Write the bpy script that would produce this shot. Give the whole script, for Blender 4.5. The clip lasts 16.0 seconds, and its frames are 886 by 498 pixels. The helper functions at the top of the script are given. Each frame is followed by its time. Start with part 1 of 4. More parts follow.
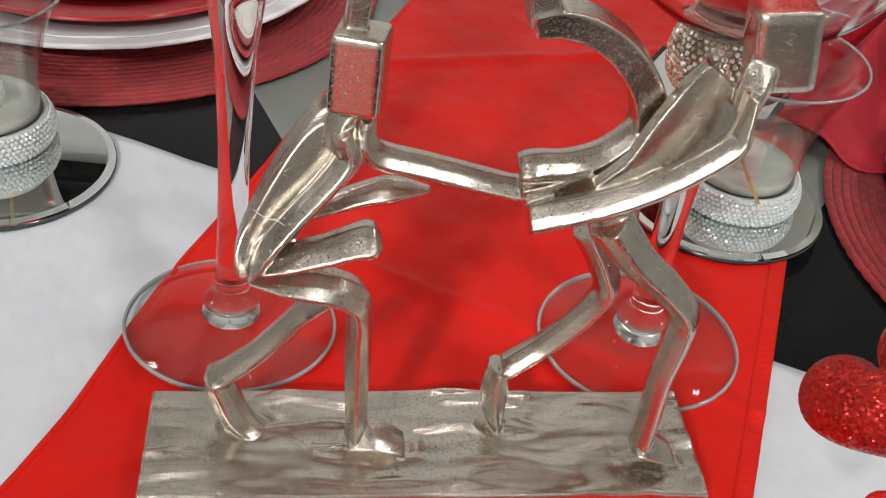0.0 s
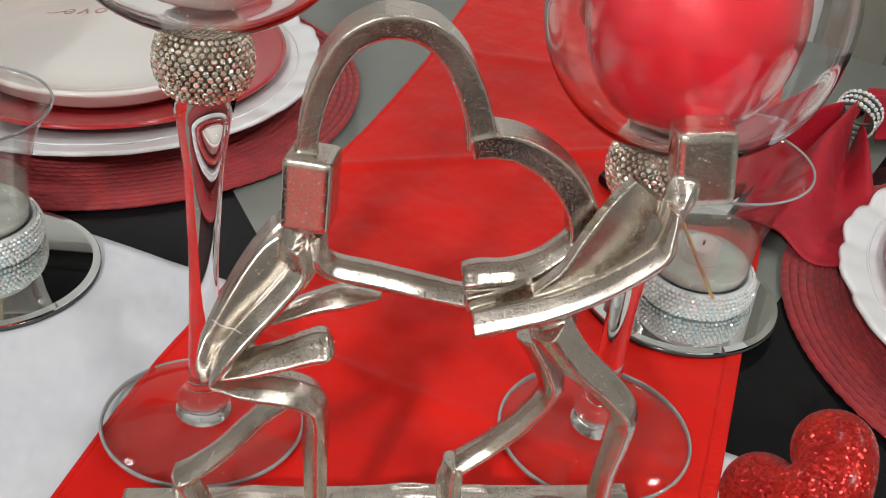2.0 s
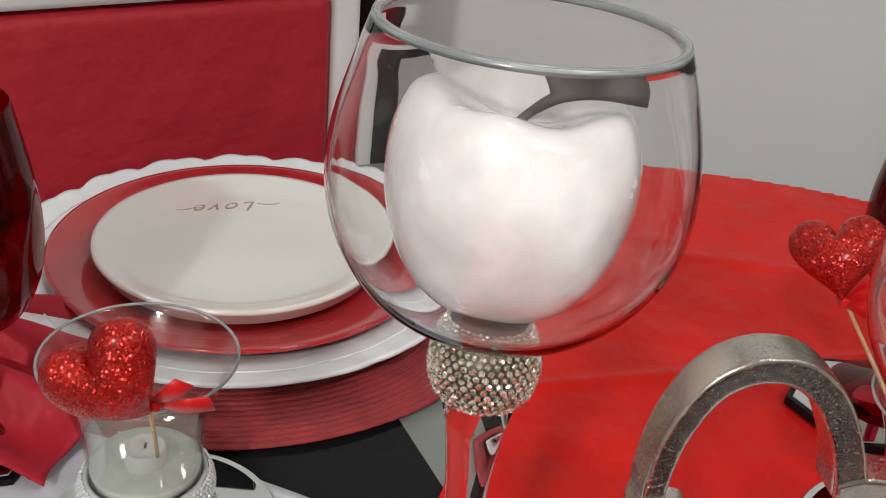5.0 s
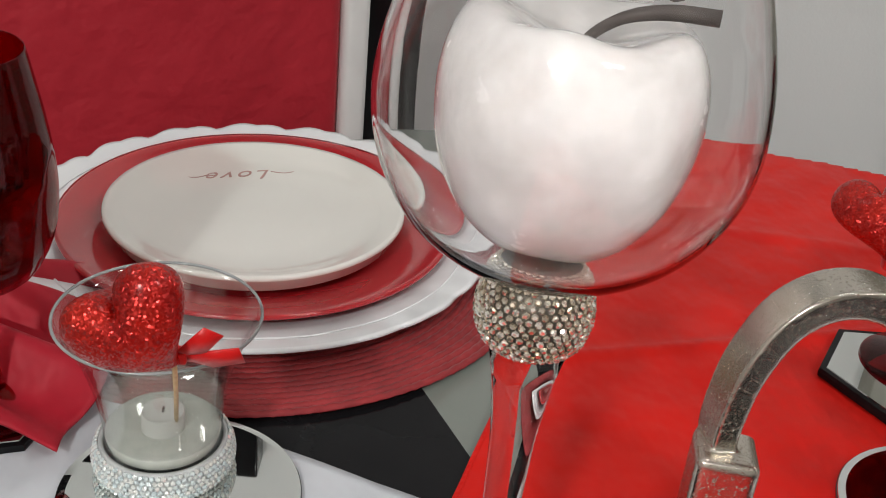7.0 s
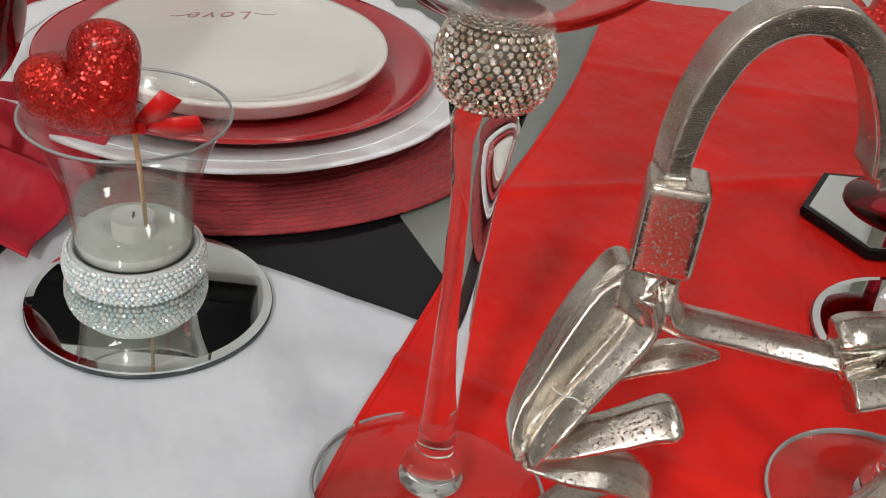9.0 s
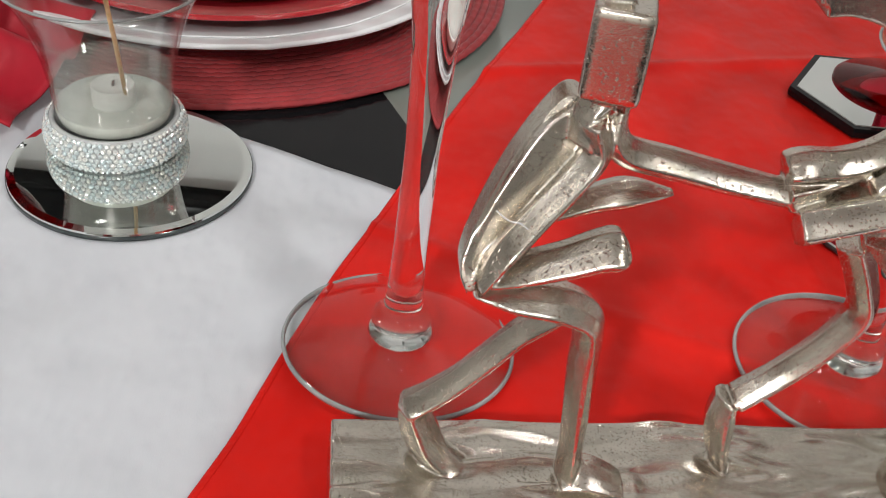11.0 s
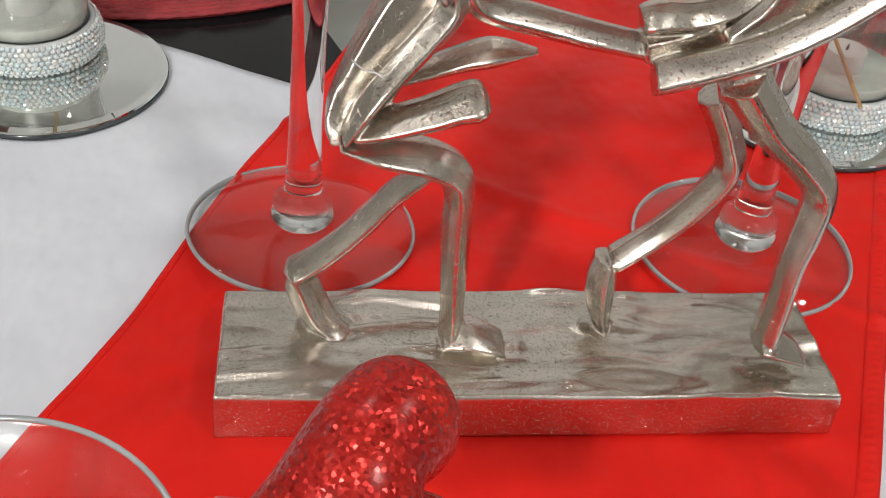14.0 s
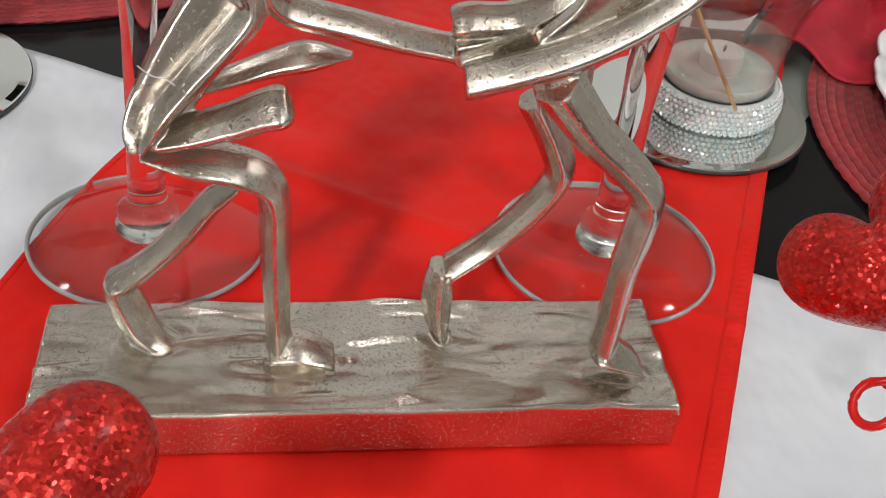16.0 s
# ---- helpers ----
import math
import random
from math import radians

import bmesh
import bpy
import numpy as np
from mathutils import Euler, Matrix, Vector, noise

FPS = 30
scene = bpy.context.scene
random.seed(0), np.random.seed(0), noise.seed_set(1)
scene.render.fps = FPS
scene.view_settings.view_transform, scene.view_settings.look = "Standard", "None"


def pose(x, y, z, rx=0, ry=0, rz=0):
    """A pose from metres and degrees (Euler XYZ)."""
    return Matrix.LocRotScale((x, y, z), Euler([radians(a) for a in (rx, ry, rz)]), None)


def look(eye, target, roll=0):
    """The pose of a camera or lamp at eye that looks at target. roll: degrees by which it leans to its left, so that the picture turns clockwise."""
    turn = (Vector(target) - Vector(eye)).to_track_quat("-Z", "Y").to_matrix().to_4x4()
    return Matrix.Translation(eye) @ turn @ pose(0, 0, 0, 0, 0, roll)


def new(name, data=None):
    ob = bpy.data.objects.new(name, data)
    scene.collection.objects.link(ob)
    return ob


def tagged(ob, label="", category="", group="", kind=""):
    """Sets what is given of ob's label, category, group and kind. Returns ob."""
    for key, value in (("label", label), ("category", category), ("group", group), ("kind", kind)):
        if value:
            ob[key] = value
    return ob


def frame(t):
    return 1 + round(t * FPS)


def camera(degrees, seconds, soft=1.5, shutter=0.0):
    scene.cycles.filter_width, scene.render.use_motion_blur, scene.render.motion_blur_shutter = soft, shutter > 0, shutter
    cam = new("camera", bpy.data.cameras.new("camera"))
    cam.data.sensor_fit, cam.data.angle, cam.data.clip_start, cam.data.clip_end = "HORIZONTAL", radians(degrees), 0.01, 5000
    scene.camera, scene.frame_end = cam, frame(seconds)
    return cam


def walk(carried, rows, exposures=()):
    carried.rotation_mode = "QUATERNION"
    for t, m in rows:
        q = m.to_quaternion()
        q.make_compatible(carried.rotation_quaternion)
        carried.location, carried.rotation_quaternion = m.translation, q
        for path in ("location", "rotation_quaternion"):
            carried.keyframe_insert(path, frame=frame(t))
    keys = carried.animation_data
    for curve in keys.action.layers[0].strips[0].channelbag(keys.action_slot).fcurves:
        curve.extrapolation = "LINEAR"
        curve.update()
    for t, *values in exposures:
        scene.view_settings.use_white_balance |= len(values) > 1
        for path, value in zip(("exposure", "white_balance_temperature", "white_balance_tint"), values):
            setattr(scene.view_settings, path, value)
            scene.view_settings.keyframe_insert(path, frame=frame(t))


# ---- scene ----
cam = camera(43.51, 16.0, soft=1.0)
PATH = [
    (0, (0.0042, -0.0006, 0.3600), (0.0346, 0.7868, -0.2557), 6.85),
    (0.5, (0.0158, -0.0067, 0.3655), (0.0351, 0.7956, -0.2311), 6.14),
    (1, (0.0258, -0.0079, 0.3683), (0.0467, 0.8007, -0.2196), 6.01),
    (1.5, (0.0301, -0.0135, 0.3742), (0.0521, 0.8072, -0.1967), 5.87),
    (2, (0.0248, -0.0167, 0.3859), (0.0418, 0.8132, -0.1717), 5.72),
    (2.5, (0.0113, -0.0184, 0.3932), (0.0214, 0.8232, -0.1467), 5.53),
    (3, (-0.0031, -0.0135, 0.4036), (0.0039, 0.8419, -0.1143), 5.45),
    (3.5, (-0.0247, 0.0039, 0.4180), (-0.0134, 0.8711, -0.0798), 5.43),
    (4, (-0.0512, 0.0248, 0.4281), (-0.0441, 0.8947, -0.0651), 5.05),
    (4.5, (-0.0754, 0.0495, 0.4230), (-0.0694, 0.9269, -0.0566), 5.19),
    (6.8, (-0.1080, 0.0770, 0.3914), (-0.0963, 0.9543, -0.0885), 5.54),
    (7, (-0.1082, 0.0734, 0.3872), (-0.0962, 0.9495, -0.0948), 5.68),
    (7.5, (-0.1031, 0.0665, 0.3782), (-0.0908, 0.9382, -0.1116), 5.78),
    (8, (-0.0934, 0.0606, 0.3664), (-0.0810, 0.9264, -0.1338), 6.01),
    (8.5, (-0.0903, 0.0536, 0.3562), (-0.0785, 0.9107, -0.1588), 6.29),
    (9, (-0.0868, 0.0512, 0.3365), (-0.0722, 0.8918, -0.2049), 6.71),
    (9.2, (-0.0836, 0.0495, 0.3317), (-0.0677, 0.8833, -0.2200), 6.93),
    (11.3, (-0.0620, 0.0303, 0.3155), (-0.0566, 0.8293, -0.2859), 6.48),
    (11.5, (-0.0611, 0.0281, 0.3141), (-0.0489, 0.8249, -0.2900), 6.50),
    (12, (-0.0607, 0.0190, 0.3088), (-0.0479, 0.8093, -0.3037), 6.39),
    (12.5, (-0.0522, 0.0124, 0.3031), (-0.0357, 0.7966, -0.3171), 6.30),
    (13, (-0.0416, 0.0082, 0.3008), (-0.0252, 0.7904, -0.3219), 6.16),
    (13.5, (-0.0312, 0.0058, 0.2997), (-0.0142, 0.7889, -0.3220), 6.00),
    (14, (-0.0221, 0.0063, 0.3003), (-0.0050, 0.7879, -0.3233), 5.77),
    (14.5, (-0.0127, 0.0069, 0.2985), (0.0060, 0.7861, -0.3280), 5.70),
    (15, (0.0001, 0.0080, 0.2981), (0.0247, 0.7881, -0.3270), 5.94),
    (15.5, (0.0166, 0.0136, 0.2970), (0.0518, 0.7947, -0.3265), 6.30),
    (16, (0.0293, 0.0184, 0.2994), (0.0691, 0.8019, -0.3208), 6.25),
]
EXPOSURES = [(0.0, 0.14), (2.5, 0.12), (4.0, -0.02), (7.0, -0.03), (9.0, -0.02), (11.5, 0.15), (16.0, 0.16)]
walk(cam, [(t, look(eye, target, roll)) for t, eye, target, roll in PATH], EXPOSURES)

# ceiling lights: x, y, side, power
# last two added to wash the wall, third to brighten the right; none seen
LAMPS = [(-0.80, -0.25, 0.18, 1.0), (0.15, 0.85, 0.18, 2.5), (1.05, -0.65, 0.18, 15), (-0.85, -2.10, 0.20, 74), (-1.6, 0.9, 0.24, 3.5), (1.6, 0.9, 0.24, 7)]

# ---------------------------------------------------------------- world and lamps
world = bpy.data.worlds.new("world")
scene.world = world
world.use_nodes = True
world.node_tree.nodes["Background"].inputs[0].default_value = (0.75, 0.80, 0.85, 1)
world.node_tree.nodes["Background"].inputs[1].default_value = 0.15

TABLE_H = 0.755          # the tabletop lies at z = -0.004; the floor 0.755 below the cloth
CEIL = 2.0


# ---------------------------------------------------------------- materials
def nodes_of(name):
    m = bpy.data.materials.new(name)
    m.use_nodes = True
    nt = m.node_tree
    return m, nt, nt.nodes["Principled BSDF"], nt.nodes.new, nt.links.new


def coords(nt, scale=1.0, stretch=(1, 1, 1)):
    tc = nt.nodes.new("ShaderNodeTexCoord")
    mp = nt.nodes.new("ShaderNodeMapping")
    mp.inputs["Scale"].default_value = [scale * s for s in stretch]
    nt.links.new(tc.outputs["Object"], mp.inputs["Vector"])
    return mp.outputs["Vector"]


def noise_tex(nt, scale, detail=4.0, stretch=(1, 1, 1), rough=0.55):
    n = nt.nodes.new("ShaderNodeTexNoise")
    n.inputs["Scale"].default_value = 1.0
    n.inputs["Detail"].default_value = detail
    n.inputs["Roughness"].default_value = rough
    nt.links.new(coords(nt, scale, stretch), n.inputs["Vector"])
    return n


def ramp(nt, fac, a, b, lo=0.35, hi=0.65):
    r = nt.nodes.new("ShaderNodeValToRGB")
    r.color_ramp.elements[0].position, r.color_ramp.elements[0].color = lo, (*a, 1)
    r.color_ramp.elements[1].position, r.color_ramp.elements[1].color = hi, (*b, 1)
    nt.links.new(fac, r.inputs["Fac"])
    return r.outputs["Color"]


def maprange(nt, fac, a, b, lo=0.3, hi=0.7):
    r = nt.nodes.new("ShaderNodeMapRange")
    r.inputs["From Min"].default_value, r.inputs["From Max"].default_value = lo, hi
    r.inputs["To Min"].default_value, r.inputs["To Max"].default_value = a, b
    nt.links.new(fac, r.inputs["Value"])
    return r.outputs["Result"]


def bump(nt, height, strength, dist, chain=None):
    b = nt.nodes.new("ShaderNodeBump")
    b.inputs["Strength"].default_value, b.inputs["Distance"].default_value = strength, dist
    nt.links.new(height, b.inputs["Height"])
    if chain is not None:
        nt.links.new(chain, b.inputs["Normal"])
    return b.outputs["Normal"]


def surface(name, a, b, rough=(0.4, 0.55), scale=8, fine=300, relief=0.0002, metallic=0.0, coat=0.0, sheen=0.0,
            stretch=(1, 1, 1), fine_stretch=(1, 1, 1), spec=0.5, sss=0.0):
    """Two colours mottled at a large scale, with fine relief and uneven gloss."""
    m, nt, p, _, link = nodes_of(name)
    big, small = noise_tex(nt, scale, 5, stretch), noise_tex(nt, fine, 3, fine_stretch)
    link(ramp(nt, big.outputs["Fac"], a, b), p.inputs["Base Color"])
    link(maprange(nt, small.outputs["Fac"], *rough), p.inputs["Roughness"])
    if relief:
        link(bump(nt, small.outputs["Fac"], 0.6, relief), p.inputs["Normal"])
    p.inputs["Metallic"].default_value = metallic
    p.inputs["Coat Weight"].default_value = coat
    p.inputs["Coat Roughness"].default_value = 0.08
    p.inputs["Sheen Weight"].default_value = sheen
    p.inputs["Specular IOR Level"].default_value = spec
    if sss:
        p.inputs["Subsurface Weight"].default_value = sss
        p.inputs["Subsurface Radius"].default_value = (0.01, 0.008, 0.007)
        p.inputs["Subsurface Scale"].default_value = 0.6
    return m


def satin(name, a, b, rough=(0.38, 0.5), sheen=0.3, thread=2600, tint=(1, 1, 1)):
    """Woven cloth: soft folds in tone, fine thread relief."""
    m, nt, p, _, link = nodes_of(name)
    big = noise_tex(nt, 14, 4)
    link(ramp(nt, big.outputs["Fac"], a, b, 0.3, 0.7), p.inputs["Base Color"])
    weave = noise_tex(nt, thread, 2, (1, 0.25, 1))
    folds = noise_tex(nt, 22, 3, (1, 0.6, 1))
    n1 = bump(nt, folds.outputs["Fac"], 0.7, 0.009)
    link(bump(nt, weave.outputs["Fac"], 0.35, 0.00012, n1), p.inputs["Normal"])
    link(maprange(nt, weave.outputs["Fac"], *rough), p.inputs["Roughness"])
    p.inputs["Specular IOR Level"].default_value = 0.35
    p.inputs["Specular Tint"].default_value = (*tint, 1)
    p.inputs["Sheen Weight"].default_value = sheen
    p.inputs["Sheen Roughness"].default_value = 0.4
    return m


def thin_glass(name, tint=(1, 1, 1), ior=1.45, rough=0.0):
    """A thin wall of clear glass: it lets light straight through and mirrors by its Fresnel gloss."""
    m, nt, p, newn, link = nodes_of(name)
    nt.nodes.remove(p)
    tr, gl, fr, mix = (newn("ShaderNodeBsdfTransparent"), newn("ShaderNodeBsdfGlossy"), newn("ShaderNodeLayerWeight"), newn("ShaderNodeMixShader"))
    tr.inputs["Color"].default_value = (*tint, 1)
    gl.inputs["Roughness"].default_value = rough
    fr.inputs["Blend"].default_value = 0.5
    pw, sc = newn("ShaderNodeMath"), newn("ShaderNodeMath")
    pw.operation, sc.operation = "POWER", "MULTIPLY_ADD"
    pw.inputs[1].default_value = 4.0
    sc.inputs[1].default_value, sc.inputs[2].default_value = 0.62, ((ior - 1) / (ior + 1)) ** 2
    link(fr.outputs["Facing"], pw.inputs[0])
    link(pw.outputs[0], sc.inputs[0])
    wob = noise_tex(nt, 30, 2)
    nrm = bump(nt, wob.outputs["Fac"], 0.25, 0.002)
    link(nrm, gl.inputs["Normal"])
    link(sc.outputs[0], mix.inputs["Fac"])
    link(tr.outputs["BSDF"], mix.inputs[1])
    link(gl.outputs["BSDF"], mix.inputs[2])
    link(mix.outputs["Shader"], nt.nodes["Material Output"].inputs["Surface"])
    return m


def solid_glass(name, colour=(1, 1, 1), rough=0.0, ior=1.33):
    m, nt, p, _, link = nodes_of(name)
    p.inputs["Base Color"].default_value = (*colour, 1)
    p.inputs["Transmission Weight"].default_value = 1
    p.inputs["Roughness"].default_value = rough
    p.inputs["IOR"].default_value = ior
    return m


def rhinestone(name, a, b, play=0.12, metal=0.5):
    """Cut stones with foil backs: every stone a little different in tint."""
    m, nt, p, newn, link = nodes_of(name)
    geo = newn("ShaderNodeNewGeometry")
    r = ramp(nt, geo.outputs["Random Per Island"], a, b, 0.1, 0.9)
    hsv = newn("ShaderNodeHueSaturation")
    hsv.inputs["Saturation"].default_value = 1.0 + play
    link(r, hsv.inputs["Color"])
    link(hsv.outputs["Color"], p.inputs["Base Color"])
    p.inputs["Metallic"].default_value = metal
    p.inputs["Roughness"].default_value = 0.09
    p.inputs["Coat Weight"].default_value = 0.9
    return m


def glitter(name, a, b):
    """Red glitter: flakes that face every way."""
    m, nt, p, newn, link = nodes_of(name)
    v = newn("ShaderNodeTexVoronoi")
    v.inputs["Scale"].default_value = 1
    link(coords(nt, 1150), v.inputs["Vector"])
    sub, sc, add, nor = (newn("ShaderNodeVectorMath") for _ in range(4))
    sub.operation, sc.operation, add.operation, nor.operation = "SUBTRACT", "SCALE", "ADD", "NORMALIZE"
    link(v.outputs["Color"], sub.inputs[0])
    sub.inputs[1].default_value = (0.5, 0.5, 0.5)
    link(sub.outputs[0], sc.inputs[0])
    sc.inputs["Scale"].default_value = 0.95
    geo = newn("ShaderNodeNewGeometry")
    link(geo.outputs["Normal"], add.inputs[0])
    link(sc.outputs[0], add.inputs[1])
    link(add.outputs[0], nor.inputs[0])
    link(nor.outputs[0], p.inputs["Normal"])
    big = noise_tex(nt, 60, 4)
    link(ramp(nt, big.outputs["Fac"], a, b), p.inputs["Base Color"])
    p.inputs["Metallic"].default_value = 0.55
    p.inputs["Roughness"].default_value = 0.28
    p.inputs["Coat Weight"].default_value = 0.2
    p.inputs["Coat Roughness"].default_value = 0.2
    return m


def cast_metal(name):
    """Nickel-plated cast aluminium: bright, pitted and unevenly polished."""
    m, nt, p, newn, link = nodes_of(name)
    big, mid, pit, grit = noise_tex(nt, 45, 5), noise_tex(nt, 260, 3), noise_tex(nt, 1050, 3), noise_tex(nt, 2600, 2)
    link(ramp(nt, big.outputs["Fac"], (0.58, 0.535, 0.465), (0.70, 0.65, 0.575)), p.inputs["Base Color"])
    link(maprange(nt, big.outputs["Fac"], 0.12, 0.22), p.inputs["Roughness"])
    p.inputs["Metallic"].default_value = 1
    n1 = bump(nt, mid.outputs["Fac"], 0.10, 0.0004)
    n2 = bump(nt, maprange(nt, pit.outputs["Fac"], 1.0, 0.0, 0.60, 0.70), 0.85, 0.00030, n1)
    link(bump(nt, grit.outputs["Fac"], 0.50, 0.00013, n2), p.inputs["Normal"])
    return m


METAL = cast_metal("cast_nickel")
RED_SATIN = satin("red_satin", (0.60, 0.0105, 0.0075), (0.70, 0.017, 0.0115), (0.36, 0.48), 0.0, 2600, (1.0, 0.22, 0.18))
WHITE_CLOTH = satin("white_cotton", (0.56, 0.58, 0.62), (0.64, 0.66, 0.695), (0.6, 0.75), 0.1, 1800)
NAPKIN_RED = satin("crimson_cloth", (0.32, 0.004, 0.015), (0.44, 0.008, 0.024), (0.5, 0.65), 0.03)
CHAIR_RED = satin("chair_red_leatherette", (0.40, 0.014, 0.026), (0.47, 0.020, 0.034), (0.5, 0.65), 0.05, 900)
WHITE_PAINT = surface("white_paint", (0.72, 0.72, 0.71), (0.8, 0.8, 0.79), (0.3, 0.45))
BLACK_LACQUER = surface("black_lacquer", (0.005, 0.005, 0.006), (0.010, 0.010, 0.011), (0.08, 0.15), 6, 90, 0.00005, spec=0.16)
GREY_GLASS = surface("grey_green_glass", (0.20, 0.225, 0.20), (0.24, 0.262, 0.235), (0.10, 0.16), 5, 90, 0.00004)
WALL_GREY = surface("wall_grey", (0.76, 0.775, 0.77), (0.80, 0.815, 0.81), (0.6, 0.75), 1.6, 260, 0.0004)
# taupe goes on the three unseen walls only, to dim the light they bounce
WALL_TAUPE = surface("wall_taupe", (0.40, 0.39, 0.37), (0.45, 0.44, 0.42), (0.6, 0.75), 1.6, 260, 0.0004)
CEIL_WHITE = surface("ceiling_white", (0.74, 0.74, 0.73), (0.78, 0.78, 0.77), (0.7, 0.85), 2, 200, 0.0003)
FLOOR_GREY = surface("floor_grey", (0.26, 0.26, 0.25), (0.34, 0.335, 0.32), (0.2, 0.35), 3, 60, 0.0002)
BROWN_PANEL = surface("taupe_panel", (0.24, 0.235, 0.20), (0.28, 0.27, 0.23), (0.4, 0.55), 3, 120, 0.0002, stretch=(6, 6, 1))
MAT_RED = surface("woven_red", (0.24, 0.010, 0.014), (0.34, 0.016, 0.020), (0.5, 0.7), 60, 1400, 0.0003, sheen=0.15)
PORCELAIN = surface("white_porcelain", (0.74, 0.75, 0.77), (0.80, 0.81, 0.82), (0.10, 0.18), 6, 60, 0.0, coat=0.5)
CREAM_CHINA = surface("cream_china", (0.74, 0.72, 0.67), (0.79, 0.77, 0.72), (0.08, 0.15), 6, 60, 0.0, coat=0.6)
RED_GLAZE = surface("red_glaze", (0.36, 0.010, 0.016), (0.44, 0.014, 0.020), (0.10, 0.2), 8, 60, 0.0, coat=0.7)
LETTER = surface("rose_gold_print", (0.40, 0.22, 0.19), (0.48, 0.28, 0.25), (0.35, 0.5))
CLEAR = thin_glass("clear_thin_glass", (0.985, 0.99, 0.985), 1.62)
CLEAR_EDGE = thin_glass("clear_foot_glass", (0.95, 0.97, 0.96))
CRYSTAL = solid_glass("clear_solid_glass")
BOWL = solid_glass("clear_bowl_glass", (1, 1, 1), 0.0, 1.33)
RUBY = thin_glass("ruby_thin_glass", (0.56, 0.02, 0.06), 1.4)
RUBY_SOLID = solid_glass("ruby_solid_glass", (0.45, 0.01, 0.03))
STONES_WARM = rhinestone("champagne_stones", (0.60, 0.53, 0.42), (1.0, 0.95, 0.86), 0.15, 0.8)
STONES_COOL = rhinestone("clear_stones", (0.86, 0.94, 0.96), (1.0, 1.0, 0.97), 0.5, 0.35)
SILVER_TRIM = surface("silver_trim", (0.50, 0.52, 0.52), (0.62, 0.64, 0.64), (0.25, 0.4), 80, 500, 0.0002)
GLUE = surface("silver_backing", (0.13, 0.115, 0.095), (0.20, 0.18, 0.145), (0.35, 0.5), 80, 500, 0.0002, metallic=0.7)
WAX_WHITE = surface("pearl_white_wax", (0.56, 0.535, 0.52), (0.73, 0.71, 0.695), (0.12, 0.28), 34, 75, 0.0014, coat=0.8, sss=0.15)
WAX_RED = surface("pearl_red_wax", (0.40, 0.004, 0.010), (0.52, 0.014, 0.026), (0.12, 0.24), 30, 75, 0.0014, coat=0.9)
WAX_STALK = surface("brown_stalk", (0.07, 0.055, 0.05), (0.12, 0.10, 0.09), (0.5, 0.7), 60, 400, 0.0003)
GLITTER = glitter("red_glitter", (0.40, 0.008, 0.006), (0.60, 0.020, 0.010))
WOOD = surface("bamboo_stick", (0.55, 0.36, 0.17), (0.68, 0.48, 0.26), (0.5, 0.65), 60, 500, 0.0001, stretch=(4, 4, 1))
RIBBON = satin("red_ribbon", (0.60, 0.008, 0.008), (0.70, 0.012, 0.010), (0.3, 0.4), 0.2)
TEA_WAX = surface("tea_light_wax", (0.66, 0.67, 0.64), (0.76, 0.77, 0.74), (0.35, 0.5), 80, 300, 0.0002)


def cloudy_gel(name, tint, cloud):
    """Clear gel wax with a little milk in it."""
    m, nt, p, newn, link = nodes_of(name)
    nt.nodes.remove(p)
    tr, df, gl, mix, top = (newn("ShaderNodeBsdfTransparent"), newn("ShaderNodeBsdfDiffuse"), newn("ShaderNodeBsdfGlossy"), newn("ShaderNodeMixShader"), newn("ShaderNodeMixShader"))
    df.inputs["Color"].default_value = (*tint, 1)
    gl.inputs["Roughness"].default_value = 0.06
    wisps = noise_tex(nt, 110, 4, (1, 1, 2.5))
    link(maprange(nt, wisps.outputs["Fac"], cloud * 0.75, cloud * 1.25), mix.inputs["Fac"])
    link(tr.outputs["BSDF"], mix.inputs[1])
    link(df.outputs["BSDF"], mix.inputs[2])
    top.inputs["Fac"].default_value = 0.05
    link(mix.outputs["Shader"], top.inputs[1])
    link(gl.outputs["BSDF"], top.inputs[2])
    link(top.outputs["Shader"], nt.nodes["Material Output"].inputs["Surface"])
    return m


GEL = cloudy_gel("clear_gel", (0.82, 0.86, 0.77), 0.11)
MILK = surface("milky_glass", (0.52, 0.55, 0.50), (0.62, 0.65, 0.59), (0.10, 0.22), 120, 320, 0.0003, coat=0.6)
MIRROR = bpy.data.materials.new("mirror_silver")
MIRROR.use_nodes = True
_p = MIRROR.node_tree.nodes["Principled BSDF"]
_p.inputs["Base Color"].default_value, _p.inputs["Metallic"].default_value, _p.inputs["Roughness"].default_value = (0.80, 0.83, 0.81, 1), 1, 0.015
MIRROR_EDGE = surface("dark_mirror_edge", (0.03, 0.04, 0.04), (0.06, 0.07, 0.07), (0.1, 0.2), 60, 200, 0.0)
LAMP_GLOW = bpy.data.materials.new("lamp_glow")
LAMP_GLOW.use_nodes = True
_p = LAMP_GLOW.node_tree.nodes["Principled BSDF"]
_p.inputs["Emission Color"].default_value, _p.inputs["Emission Strength"].default_value = (1, 0.98, 0.95, 1), 4


# ---------------------------------------------------------------- mesh helpers
def link_mesh(name, bm, material, smooth=True):
    me = bpy.data.meshes.new(name)
    bmesh.ops.recalc_face_normals(bm, faces=bm.faces)
    bm.to_mesh(me)
    bm.free()
    for f in me.polygons:
        f.use_smooth = smooth
    me.materials.append(material)
    return new(name, me)


def part(name, bm, material, parent, label="", smooth=True):
    ob = link_mesh(name, bm, material, smooth)
    ob.parent = parent
    if label:
        tagged(ob, label)
    return ob


